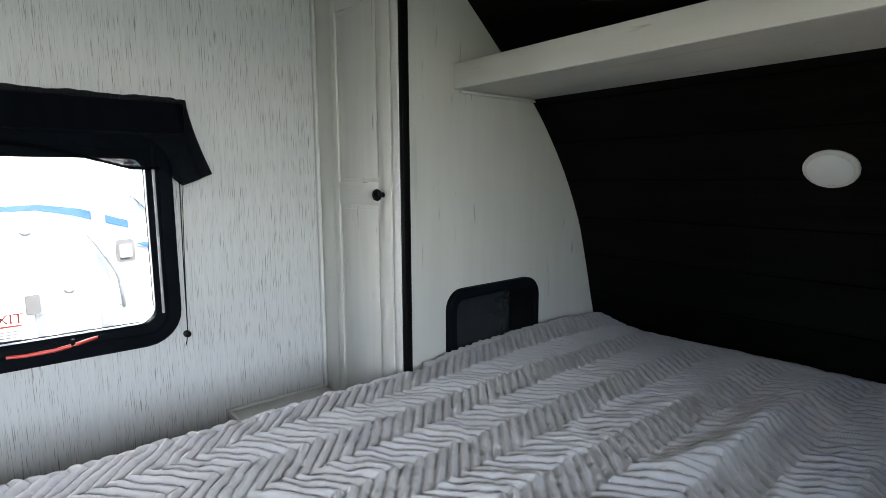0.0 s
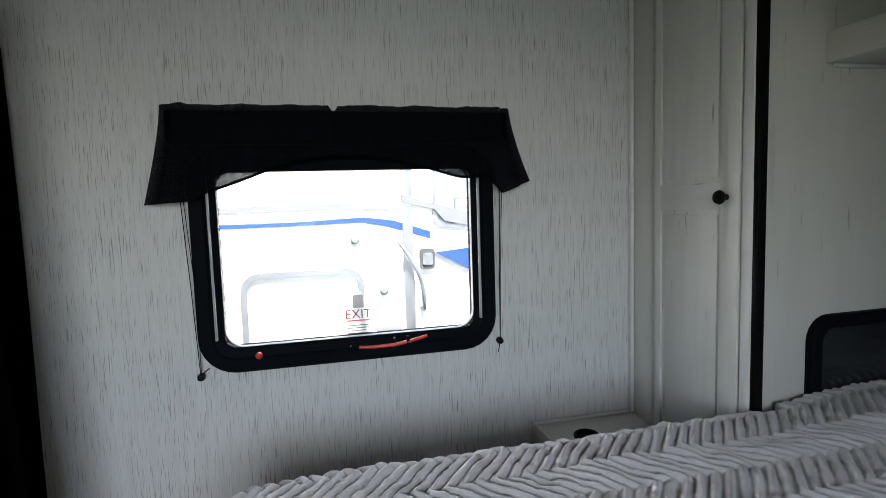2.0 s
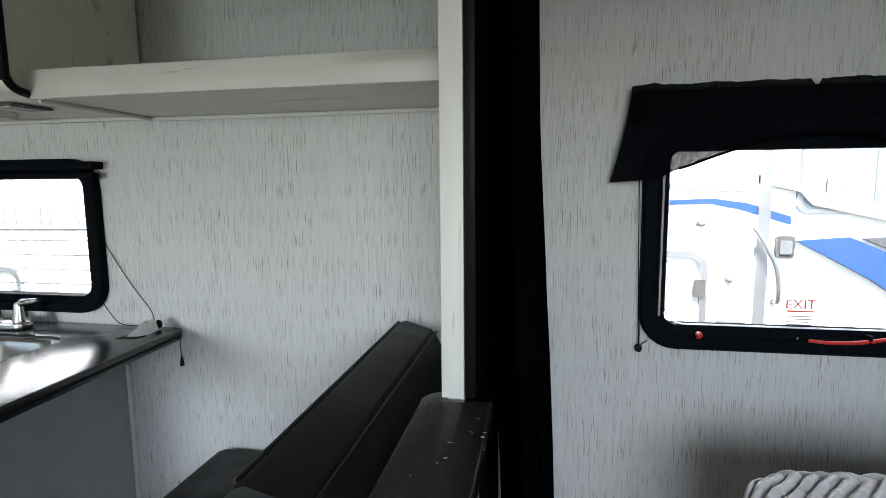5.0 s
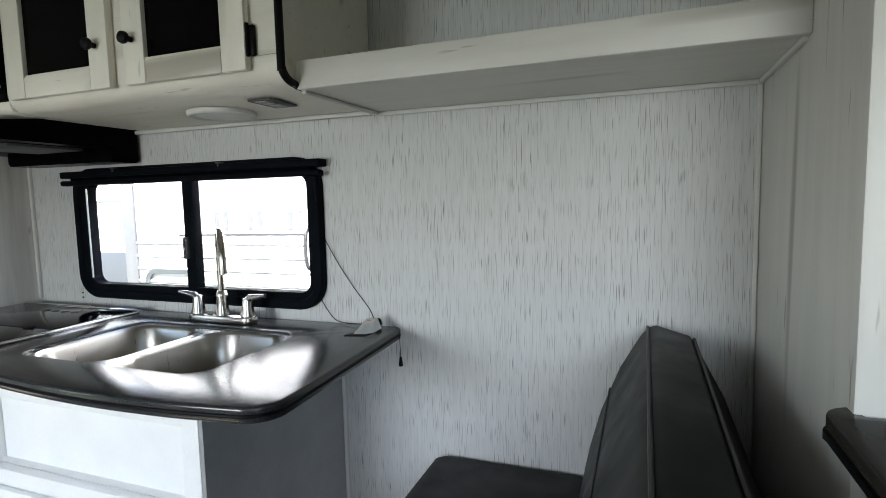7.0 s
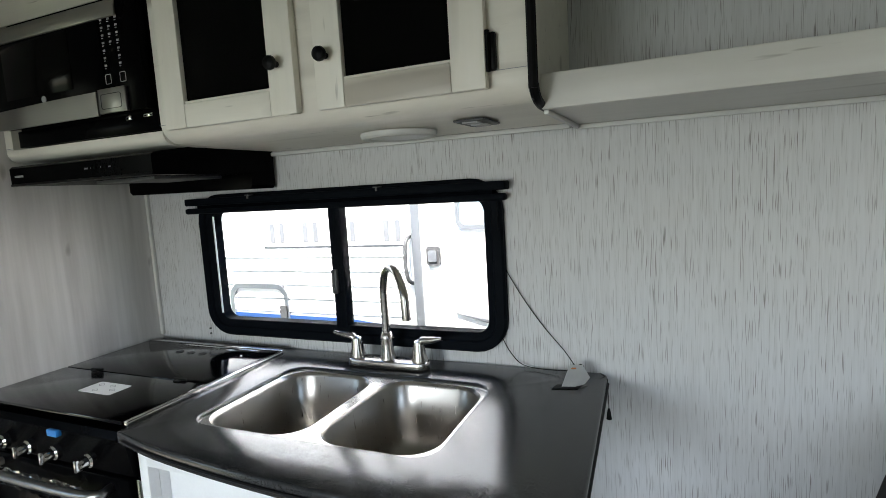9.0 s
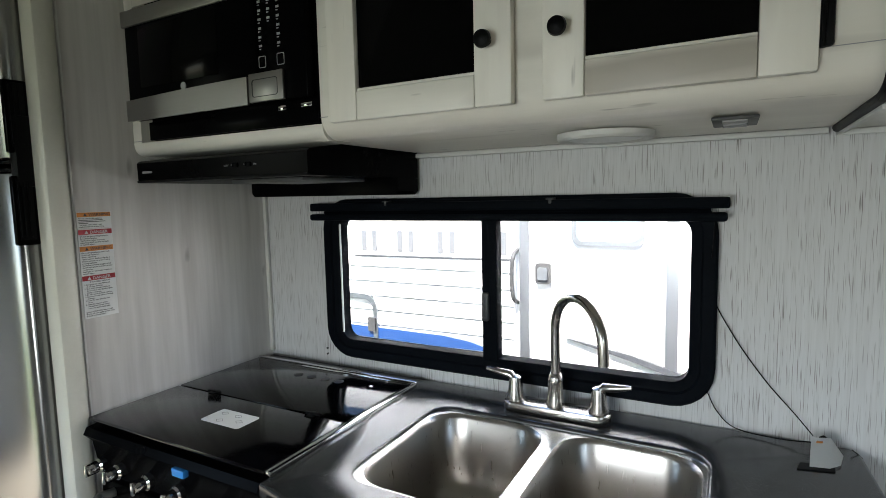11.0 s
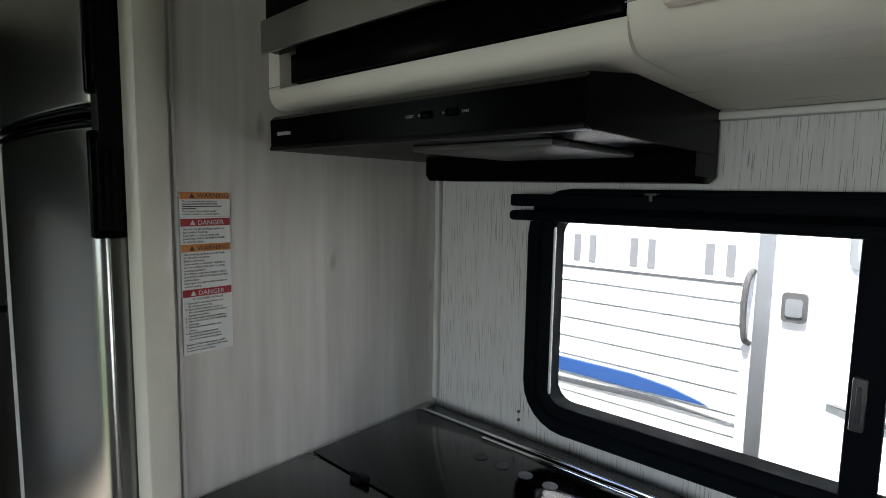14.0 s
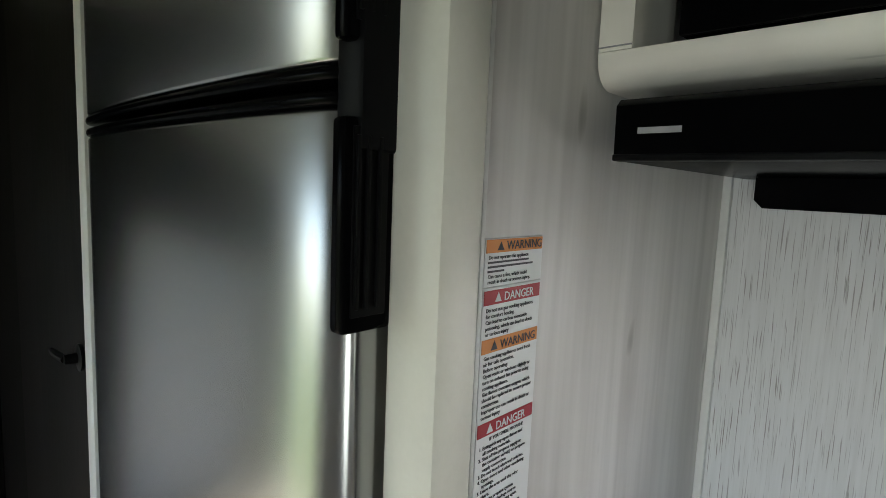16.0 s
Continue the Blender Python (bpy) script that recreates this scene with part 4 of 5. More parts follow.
tap = thing("kitchen_faucet", (-2.955, -0.085, 0.91), "brushed nickel gooseneck faucet with two lever handles", "faucet")
part("deck_plate", prism(rounded(-3.074, -2.836, -0.118, -0.062, 0.026), 0.911, 0.934, "z", bevel=0.006), NICKEL, tap, "long deck plate")
part("spout_base", lathe([(0.021, 0.93), (0.021, 0.94), (0.017, 0.955), (0.0165, 0.985), (0.018, 0.992), (0.014, 1.002), (0.012, 1.006)], (-2.955, -0.09, 0)), NICKEL, tap)
_sp = [(-2.955, -0.09, 1.0), (-2.955, -0.09, 1.06), (-2.955, -0.09, 1.11)] + [(-2.955 + 0.0635 * (1 - math.cos(radians(a))), -0.09 - 0.0625 * (1 - math.cos(radians(a))), 1.11 + 0.078 * math.sin(radians(a))) for a in range(12, 181, 12)] + [(-2.827, -0.2155, 1.09), (-2.8265, -0.216, 1.075)]
part("spout", tube(_sp, 0.0105, 16), NICKEL, tap, "tall gooseneck spout")
for _x, _d in ((-3.048, -1), (-2.862, 1)):
    _h = part("handle_base", lathe([(0.022, 0.93), (0.022, 0.938), (0.017, 0.955), (0.0155, 0.975), (0.013, 0.985), (0.004, 0.99)], (_x, -0.09, 0)), NICKEL, tap)
    part("lever", tube([(_x, -0.09, 0.975), (_x + _d * 0.012, -0.092, 0.989), (_x + _d * 0.04, -0.094, 0.993), (_x + _d * 0.068, -0.096, 0.998)], [0.010, 0.0105, 0.008, 0.0045], 12), NICKEL, _h, "curved lever")

base = thing("base_cabinet", (-2.98, -0.28, 0.0), "white sink cabinet with a recessed false drawer front", "cabinet")
part("body", boxes((-3.334, -2.612, -0.518, -0.004, 0.0, 0.60)), WHITE, base)
for _x0, _x1 in ((-3.334, -3.312), (-2.652, -2.612)):
    part("side_panel", boxes((_x0, _x1, -0.518, -0.004, 0.601, 0.876)), WHITE, base)
part("drawer_front", boxes((-3.311, -2.653, -0.494, -0.485, 0.601, 0.876)), WHITE, base, "deeply recessed false drawer front")
part("recess_shelf", boxes((-3.311, -2.653, -0.518, -0.4945, 0.601, 0.628)), WHITE, base)
part("recess_top", boxes((-3.311, -2.653, -0.518, -0.4945, 0.812, 0.840)), WHITE, base)
_ff = part("face_frame", boxes((-3.337, -3.311, -0.545, -0.519, 0.0, 0.876), (-2.655, -2.609, -0.545, -0.519, 0.0, 0.876), (-3.311, -2.655, -0.545, -0.519, 0.812, 0.876), (-3.311, -2.655, -0.545, -0.519, 0.575, 0.629), (-3.311, -2.655, -0.545, -0.519, 0.0, 0.09), bevel=0.002), WHITE, base, "white face frame")
for _x0, _x1, _kx in ((-3.30, -2.985, -3.01), (-2.977, -2.665, -2.95)):
    _dr = part("door", boxes((_x0, _x1, -0.563, -0.546, 0.08, 0.590), bevel=0.003), WHITE, base, "white cabinet door")
    knob((_kx, -0.563, 0.53), "y", -1, _dr)
part("end_panel", boxes((-2.6085, -2.599, -0.543, -0.012, 0.0, 0.876)), GREYPANEL, base, "plain grey end panel")
part("corner_moulding", boxes((-2.604, -2.590, -0.016, -0.002, 0.0, 0.876), bevel=0.003), TRIMWHITE, base, "pale corner moulding")

stove = thing("gas_range", (-3.61, -0.3, 0.0), "black gas range with a closed glass cover", "stove")
part("body", boxes((-3.885, -3.345, -0.525, -0.064, 0.06, 0.905)), GLOSSBLACK, stove)
part("side_trim", boxes((-3.358, -3.338, -0.545, -0.526, 0.06, 0.775), bevel=0.003), STEEL, stove, "stainless edge trim")
part("control_panel", prism([(-0.526, 0.905), (-0.575, 0.900), (-0.583, 0.885), (-0.565, 0.865), (-0.552, 0.785), (-0.526, 0.785)], -3.885, -3.345, "x"), GLOSSBLACK, stove, "black control panel")
_cov = part("cover_rear", boxes((-3.888, -3.342, -0.338, -0.072, 0.912, 0.9205), bevel=0.003), COVERGLASS, stove, "black glass cover panel")
_cov2 = part("cover_front", boxes((-3.888, -3.342, -0.568, -0.342, 0.912, 0.9205), bevel=0.003), COVERGLASS, stove, "black glass cover panel")
part("cover_rim", boxes((-3.341, -3.326, -0.565, -0.066, 0.909, 0.9195), (-3.888, -3.326, -0.0715, -0.064, 0.909, 0.925), (-3.70, -3.40, -0.0885, -0.080, 0.9206, 0.9225), bevel=0.002), CHROME, stove, "bright metal rim")
for _x in (-3.752, -3.43):
    _h = part("hinge", boxes((_x - 0.010, _x + 0.010, -0.352, -0.328, 0.9206, 0.9235), (_x - 0.022, _x + 0.022, -0.343, -0.337, 0.921, 0.9262), bevel=0.001), BLACKTRIM, stove, "black cover hinge")
for _q in range(4):
    part("vent_hole", lathe([(0.012, 0.9206), (0.0125, 0.9214), (0.010, 0.9216), (0.001, 0.9212)], (-3.656 + _q * 0.0465, -0.145, 0), "z", 16), DARKGREY, _cov, "dark vent ring")
part("vent_screw", lathe([(0.005, 0.9206), (0.005, 0.9225), (0.001, 0.923)], (-3.418, -0.138, 0), "z", 12), CHROME, _cov, "screw head")
_cd = solid("instruction_card", prism(rounded(-3.642, -3.524, -0.468, -0.403, 0.008), 0.9208, 0.9214, "z"), PAPERWHITE, "white instruction card with grey line drawings on the cover", "card", base=(-3.583, -0.435, 0.9208))
_b = bmesh.new()
for _cx, _cy in ((-3.617, -0.42), (-3.575, -0.42), (-3.597, -0.452), (-3.55, -0.44)):
    ring([(_cx + a, _cy + b) for a, b in ((0.011, 0), (0, 0.008), (-0.011, 0), (0, -0.008))], [(_cx + a * 0.8, _cy + b * 0.8) for a, b in ((0.011, 0), (0, 0.008), (-0.011, 0), (0, -0.008))], [(0, 0.9212), (0, 0.9218), (1, 0.9218), (1, 0.9212)], "z", bm=_b)
part("line_drawing", _b, GREYPRINT, _cd, "grey line drawings")
for _q, _x in enumerate((-3.855, -3.787, -3.687, -3.588, -3.465)):
    _k = part("burner_knob", lathe([(0.017, -0.560), (0.017, -0.572), (0.013, -0.576), (0.011, -0.592), (0.009, -0.596), (0.001, -0.596)], (_x, 0, 0.815), "y", 20), CHROME, stove, "chrome burner knob")
    part("grip", boxes((_x - 0.0045, _x + 0.0045, -0.602, -0.575, 0.801, 0.829), bevel=0.002), CHROME, _k)
part("tag", boxes((-3.57, -3.535, -0.590, -0.577, 0.868, 0.884), bevel=0.002), BLUE, stove, "blue plastic tag")
_od = part("oven_door", boxes((-3.88, -3.362, -0.556, -0.528, 0.12, 0.775), bevel=0.004), GLOSSBLACK, stove, "black glass oven door")
_hb = part("oven_handle", tube(smooth_line([(-3.83, -0.556, 0.752), (-3.82, -0.598, 0.752), (-3.62, -0.606, 0.752), (-3.43, -0.598, 0.752), (-3.42, -0.556, 0.752)], 6), 0.010, 12), STEELX, _od, "steel oven handle")
_b = bmesh.new()
_rng = random.Random(9)
tube([(-3.81 + i * 0.0125, -0.603 + 0.003 * math.sin(i * 1.9), 0.750 + 0.004 * math.sin(i * 2.3)) for i in range(28)], [0.0135 + 0.006 * _rng.random() for i in range(28)], 12, bm=_b)
PLASTIC = glass("clear_wrapping_film", (0.9, 0.93, 0.95), 0.12)
part("wrapping", _b, PLASTIC, _hb, "crumpled clear plastic wrapping", 20)

# range hood
hood = thing("range_hood", (-3.6, -0.2, 1.41), "black range hood under the microwave cabinet", "range hood", shift=(0.004, -0.010, -0.008))
part("canopy", prism([(-0.004, 1.518), (-0.30, 1.518), (-0.405, 1.503), (-0.412, 1.497), (-0.411, 1.456), (-0.400, 1.452), (-0.004, 1.452)], -3.872, -3.343, "x", bevel=0.0), GLOSSBLACK, hood, "black enamel canopy")
part("lip", boxes((-3.872, -3.343, -0.414, -0.398, 1.4515, 1.457), bevel=0.001), BLACKTRIM, hood)
part("blower_box", prism([(-3.838, 1.4515), (-3.838, 1.424), (-3.828, 1.414), (-3.352, 1.411), (-3.343, 1.420), (-3.343, 1.4515)], -0.10, -0.004, "y"), GLOSSBLACK, hood, "black blower box")
part("grease_filter", boxes((-3.62, -3.41, -0.355, -0.14, 1.444, 1.4515), bevel=0.002), DARKGREY, hood, "grey mesh filter")
def hood_word(text, size, x, z, name="lettering"):
    return part(name, lettering(text, size, Matrix.Translation((x, -0.4127, z)) @ Matrix.Rotation(radians(90), 4, "X")), GREYPRINT, hood, "white printed switch word", 0)


hood_word("LIGHT", 0.0050, -3.573, 1.4775)
hood_word("FAN", 0.0050, -3.487, 1.4775)
hood_word("O", 0.0042, -3.552, 1.478)
hood_word("O", 0.0042, -3.515, 1.478)
for _x in (-3.539, -3.501):
    part("switch", boxes((_x - 0.008, _x + 0.008, -0.4145, -0.410, 1.475, 1.484), bevel=0.0012), GLOSSBLACK, hood, "small black rocker switch")
part("maker_plate", boxes((-3.852, -3.817, -0.4125, -0.4115, 1.4735, 1.4785)), GREYPRINT, hood, "small silver maker's plate")

# wall cabinets over the counter
upper = thing("wall_cabinet", (-3.2, -0.2, 1.51), "whitewashed wall cabinet with dark glass doors and a rounded lower edge", "cabinet", shift=(0, -0.020, -0.010))
_sec = [(-0.004, 1.516), (-0.30, 1.520), *[(-0.343 + a * 1.0, 1.566 + b) for a, b in arc(0, 0, 0.0455, 272, 182, 12)], (-0.388, 1.998), (-0.004, 1.998)]


def section(x0, x1, pts):
    return prism(pts, x0, x1, "x")


part("carcass", section(-3.312, -2.470, _sec), CAB_X, upper, "pale cabinet box")
_mic_sec = [(-0.004, 1.519), (-0.34, 1.519), *[(-0.360 + a, 1.545 + b) for a, b in arc(0, 0, 0.026, 270, 180, 8)], (-0.386, 1.549), (-0.37, 1.5492), (-0.004, 1.549)]
part("lower_rail", section(-3.897, -3.312, _mic_sec), CAB_X, upper, "pale rail under the microwave")
for _q in ((-3.897, -3.866), (-3.313, -3.3122)):
    part("stile", boxes((*_q, -0.386, -0.3, 1.5495, 1.998)), CAB, upper)
part("top_box", boxes((-3.866, -3.313, -0.386, -0.3, 1.86, 1.998)), CAB_X, upper)
for _q in ((-3.897, -3.8665, -0.3875, -0.386, 1.5525, 1.5535), (-3.335, -3.296, -0.3895, -0.388, 1.5595, 1.5605), (-2.536, -2.472, -0.3895, -0.388, 1.5745, 1.5755)):
    part("seam", boxes(_q), GREYPANEL, upper, "fine joint line")
for _x0, _x1, _kx in ((-3.275, -2.922, -2.960), (-2.874, -2.538, -2.846)):
    _d = part("door", boxes((_x0 + 0.002, _x1 - 0.002, -0.3925, -0.389, 1.547, 1.968)), CAB, upper, "pale framed door with a dark pane")
    for _q in ((_x0, _x0 + 0.061), (_x1 - 0.062, _x1)):
        part("stile", boxes((*_q, -0.409, -0.393, 1.545, 1.97), bevel=0.0025), CAB, _d)
    for _q in ((1.545, 1.595), (1.91, 1.97)):
        part("rail", boxes((_x0 + 0.0615, _x1 - 0.0625, -0.4085, -0.393, *_q), bevel=0.0025), CAB_X, _d)
    part("bead", boxes((_x0 + 0.0615, _x1 - 0.0625, -0.405, -0.396, 1.5955, 1.6005), bevel=0.0015), CAB_X, _d)
    part("pane", boxes((_x0 + 0.0615, _x1 - 0.0625, -0.398, -0.393, 1.601, 1.9095)), MICROGLASS, _d, "black glass pane")
    knob((_kx, -0.409, 1.641), "y", -1, _d)
_h = part("hinge", boxes((-2.536, -2.522, -0.400, -0.389, 1.574, 1.636), bevel=0.004), BLACKTRIM, upper, "black door hinge")
part("barrel", tube([(-2.535, -0.403, 1.572), (-2.535, -0.403, 1.638)], 0.004, 10), BLACKTRIM, _h)
_trim = [(-0.01, 1.513), (-0.30, 1.517), (-0.35, 1.5195), (-0.376, 1.527), (-0.391, 1.545), (-0.393, 1.58), (-0.393, 1.99)]
part("edge_trim", tube(smooth_line([(-2.463, y, z) for y, z in _trim], 5), 0.0085, 10), BLACKTRIM, upper, "black edge moulding")
part("wall_moulding", boxes((-3.34, -2.474, -0.002, 0.018, 1.5045, 1.5155), bevel=0.002), TRIMWHITE, upper, "thin white moulding")

micro = thing("microwave", (-3.59, -0.35, 1.55), "built-in black and stainless microwave oven", "microwave", shift=(0, -0.020, -0.009))
part("body", boxes((-3.826, -3.314, -0.384, -0.05, 1.5505, 1.86), bevel=0.003), GLOSSBLACK, micro)
part("lower_grille", boxes((-3.826, -3.314, -0.392, -0.385, 1.5505, 1.592), bevel=0.002), GLOSSBLACK, micro, "black lower trim")
_md = part("door", boxes((-3.862, -3.448, -0.412, -0.386, 1.597, 1.835), bevel=0.004), GLOSSBLACK, micro, "black glass door")
part("door_window", boxes((-3.813, -3.554, -0.4135, -0.411, 1.665, 1.80), bevel=0.001), MICROGLASS, _md, "dark door window")


def bowed_band(x0, x1, z0, z1, rise, y):
    """A band whose top edge sags in the middle like a shallow arc."""
    n = 14
    top = [(x0 + (x1 - x0) * i / n, z1 - rise * math.sin(math.pi * i / n * 0.5)) for i in range(n + 1)]
    low = [(x0 + (x1 - x0) * i / n, z0) for i in range(n, -1, -1)]
    return prism(top + low, y, y + 0.006, "y")


part("door_band", bowed_band(-3.863, -3.471, 1.594, 1.640, -0.008, -0.4185), STEELX, _md, "stainless lower band")
part("door_band", boxes((-3.863, -3.381, -0.4185, -0.4125, 1.803, 1.838), bevel=0.001), STEELX, _md, "stainless upper band")
part("badge", lathe([(0.008, -0.4125), (0.008, -0.4145), (0.001, -0.4146)], (-3.666, 0, 1.654), "y", 16), GREYPRINT, _md, "small silver badge")
_cp = part("control_panel", boxes((-3.444, -3.322, -0.410, -0.386, 1.597, 1.835), bevel=0.004), GLOSSBLACK, micro, "black control panel")
part("release_button", boxes((-3.467, -3.376, -0.4185, -0.410, 1.597, 1.652), bevel=0.002), STEELX, _cp, "stainless release button")
part("button_ring", ring(rounded(-3.457, -3.389, 1.606, 1.640, 0.006), rounded(-3.455, -3.39, 1.6075, 1.6385, 0.005), [(0, -0.4184), (0, -0.4192), (1, -0.4192), (1, -0.4184)]), INK, _cp)
_b = bmesh.new()
for _r in range(7):
    for _c in range(3):
        if _r < 4 or _c != 1:
            _x = -3.44 + _c * 0.024
            _z = 1.80 - _r * 0.0165
            box(_x, _x + 0.0075, -0.4108, -0.4098, _z, _z + 0.0042, bm=_b)
            box(_x, _x + 0.005, -0.4108, -0.4098, _z - 0.005, _z - 0.0032, bm=_b)
part("key_print", _b, GREYPRINT, _cp, "pale key markings")
for _x in (-3.443, -3.395):
    part("key_outline", ring(rounded(_x, _x + 0.019, 1.662, 1.684, 0.003, 3), rounded(_x + 0.0012, _x + 0.0178, 1.6632, 1.6828, 0.002, 3), [(0, -0.4098), (0, -0.4108), (1, -0.4108), (1, -0.4098)]), GREYPRINT, _cp, "pale outlined key")
for _q in ((-3.413, -3.392, -0.396, -0.3925, 1.580, 1.590), (-3.354, -3.327, -0.396, -0.3925, 1.582, 1.590)):
    part("clip", boxes(_q, bevel=0.001), CHROME, micro, "small bright clip")

puck = thing("under_cabinet_light", (-2.84, -0.18, 1.50), "oval white under-cabinet light, unlit", "lamp", shift=(0.01, 0, -0.010))
_ov = [(-2.845 + 0.088 * math.cos(a * math.pi / 16), -0.175 + 0.088 * math.sin(a * math.pi / 16)) for a in range(32)]
_oi = [(-2.845 + 0.066 * math.cos(a * math.pi / 16), -0.175 + 0.066 * math.sin(a * math.pi / 16)) for a in range(32)]
part("housing", ring(_ov, _oi, [(0, 1.5165), (0, 1.507), (0.2, 1.503), (0.8, 1.503), (1, 1.506), (1, 1.5165)], "z"), TRIMWHITE, puck, "white plastic housing")
part("lens", prism(_oi, 1.5055, 1.509, "z"), LENSWHITE, puck, "ribbed grey lens")
vent = thing("socket_plate", (-2.63, -0.28, 1.51), "small dark socket plate under the cabinet", "socket", shift=(0.012, 0.05, -0.010))
part("plate", boxes((-2.667, -2.603, -0.340, -0.232, 1.5115, 1.5168), bevel=0.002), DARKGREY, vent)
for _y in (-0.315, -0.262):
    part("outlet", boxes((-2.652, -2.618, _y - 0.018, _y + 0.018, 1.5095, 1.512), bevel=0.003), GREYPRINT, vent, "grey outlet face")

# fridge cabinet panel with its safety label
plain("wall_fridge_side", boxes((-3.922, -3.9, -0.560, -0.001, 0.0, 1.998)), PANELWOOD, "whitewashed side panel of the fridge cabinet", "wall")
solid("fridge_panel_trim", boxes((-3.944, -3.890, -0.606, -0.561, 0.0, 1.998), bevel=0.008), CREAM, "pale rounded corner moulding of the fridge cabinet", "trim", kind="structure")
solid("panel_joint", boxes((-3.8995, -3.8965, -0.5575, -0.5525, 0.0, 1.998), (-3.8995, -3.888, -0.012, -0.001, 0.925, 1.45), bevel=0.001), TRIMWHITE, "thin white joint moulding", "trim", kind="structure")
solid("wall_screws", lathe([(0.003, 0.0), (0.003, -0.004), (0.001, -0.005)], (-3.674, 0, 0.955), "y", 10, bm=lathe([(0.003, 0.0), (0.003, -0.004), (0.001, -0.005)], (-3.674, 0, 0.938), "y", 10)), DARKGREY, "two small dark screws in the wall", "screw")

LABEL = thing("safety_label", (-3.8985, -0.505, 1.155), "long white safety label with orange and red headings on panel", "label", shift=(0, -0.009, -0.013))


def label_box(y0, y1, z0, z1, mat, name, lift, parent=LABEL):
    return part(name, boxes((-3.9, -3.8985 + lift, y0, y1, z0, z1)), mat, parent)


def label_text(lines, top, step, size, mat, indent=0.0):
    bm = bmesh.new()
    for i, s in enumerate(lines):
        lettering(s, size, Matrix.Translation((-3.8974, -0.5375 + indent, top - i * step)) @ Matrix.Rotation(radians(90), 4, "Z") @ Matrix.Rotation(radians(90), 4, "X"), bm)
    return part("small_print", bm, mat, LABEL, "small grey print", 0)


label_box(-0.541, -0.466, 1.356, 1.392, PAPERWHITE, "sheet", 0.0004)
label_box(-0.541, -0.466, 1.152, 1.355, PAPERWHITE, "sheet", 0.0004)
for _z0, _z1, _m, _t, _tm, _y in ((1.3815, 1.3915, ORANGE, "WARNING", INK, -0.524), (1.342, 1.353, CRIMSON, "DANGER", PRINTWHITE, -0.524),
                                   (1.3045, 1.3155, ORANGE, "WARNING", INK, -0.526), (1.238, 1.249, CRIMSON, "DANGER", PRINTWHITE, -0.526)):
    _hd = label_box(-0.540, -0.467, _z0, _z1, _m, "heading_band", 0.0008)
    part("heading_word", lettering(_t, 0.0098, Matrix.Translation((-3.8973, _y + 0.008, _z0 + 0.0018)) @ Matrix.Rotation(radians(90), 4, "Z") @ Matrix.Rotation(radians(90), 4, "X")), _tm, _hd, "printed heading word", 0)
    _tri = [(_y - 0.003, _z0 + 0.0018), (_y + 0.005, _z0 + 0.0018), (_y + 0.001, _z1 - 0.0018)]
    part("warning_triangle", prism(_tri, -3.8978, -3.8974, "x"), _tm, _hd)
label_text(["Do not use gas cooking appliances", "for comfort heating.", "Can lead to carbon monoxide", "poisoning, which can lead to death", "or serious injury"], 1.3365, 0.0046, 0.0044, INK)
label_text(["Gas cooking appliances need fresh", "air for safe operation.", "Before operating:", "Open vents or windows slightly or", "turn on exhaust fan prior to using", "cooking appliance.", "Gas flames consume oxygen, which", "should be replaced to ensure proper", "combustion.", "Improper use can result in death or", "serious injury"], 1.2995, 0.0047, 0.0044, INK)
label_text(["IF YOU SMELL PROPANE"], 1.233, 0.0046, 0.0042, INK, 0.012)
label_text(["1. Extinguish any open flames and", "    all smoking materials.", "2. Shut off the propane supply at", "    the container valve(s) or propane", "    supply connection.", "3. Do not touch electrical switches.", "4. Open doors and other ventilating", "    openings.", "5. Leave the area until the odor", "    clears.", "6. Have the propane system", "    checked and leakage source", "    corrected before using again."], 1.2275, 0.0045, 0.0042, INK)
label_text(["Ignition of flammable vapors could", "lead to a fire or explosion and result", "in death or serious injury"], 1.1655, 0.0045, 0.0042, INK)
label_text(["Do not operate this appliance"], 1.3768, 0.004, 0.0042, INK)
label_text(["Can cause a fire, which could", "result in death or serious injury."], 1.3625, 0.0042, 0.0042, INK)
_b = bmesh.new()
for _n, _w in enumerate((0.052, 0.058, 0.02)):
    box(-3.898, -3.8977, -0.5375, -0.5375 + _w, 1.3735 - _n * 0.0034, 1.3750 - _n * 0.0034, bm=_b)
part("small_print", _b, INK, LABEL, "close lines of print")

# fridge
def door_mesh(x0, x1, z0, z1, y, bow, thick):
    """A fridge door whose front bows outward across its width."""
    n = 32
    us = [-math.cos(math.pi * i / n) for i in range(n + 1)]
    front = [(x0 + (x1 - x0) * (u + 1) / 2, y - bow * (0.5 * (1 - u * u) + 0.5 * max(0.0, 1 - abs(u) ** 14) ** 0.5)) for u in us]
    return prism(front + [(x1, y + thick), (x0, y + thick)], z0, z1, "z", bevel=0.004)


fridge = thing("refrigerator", (-4.28, -0.32, 0.0), "two-door stainless steel refrigerator with black handles", "refrigerator", shift=(0, 0, -0.015))
part("body", boxes((-4.60, -3.975, -0.585, -0.01, 0.05, 1.99)), BLACKTRIM, fridge, "black cabinet")
part("door_gap", boxes((-3.968, -3.945, -0.583, -0.56, 0.05, 1.99)), BLACKTRIM, fridge, "black side gasket strip")
_lo = part("lower_door", door_mesh(-4.605, -3.950, 0.30, 1.482, -0.622, 0.030, 0.036), STEEL, fridge, "brushed stainless door", 50)
_up = part("upper_door", door_mesh(-4.605, -3.950, 1.512, 1.98, -0.622, 0.030, 0.036), STEEL, fridge, "brushed stainless door", 50)
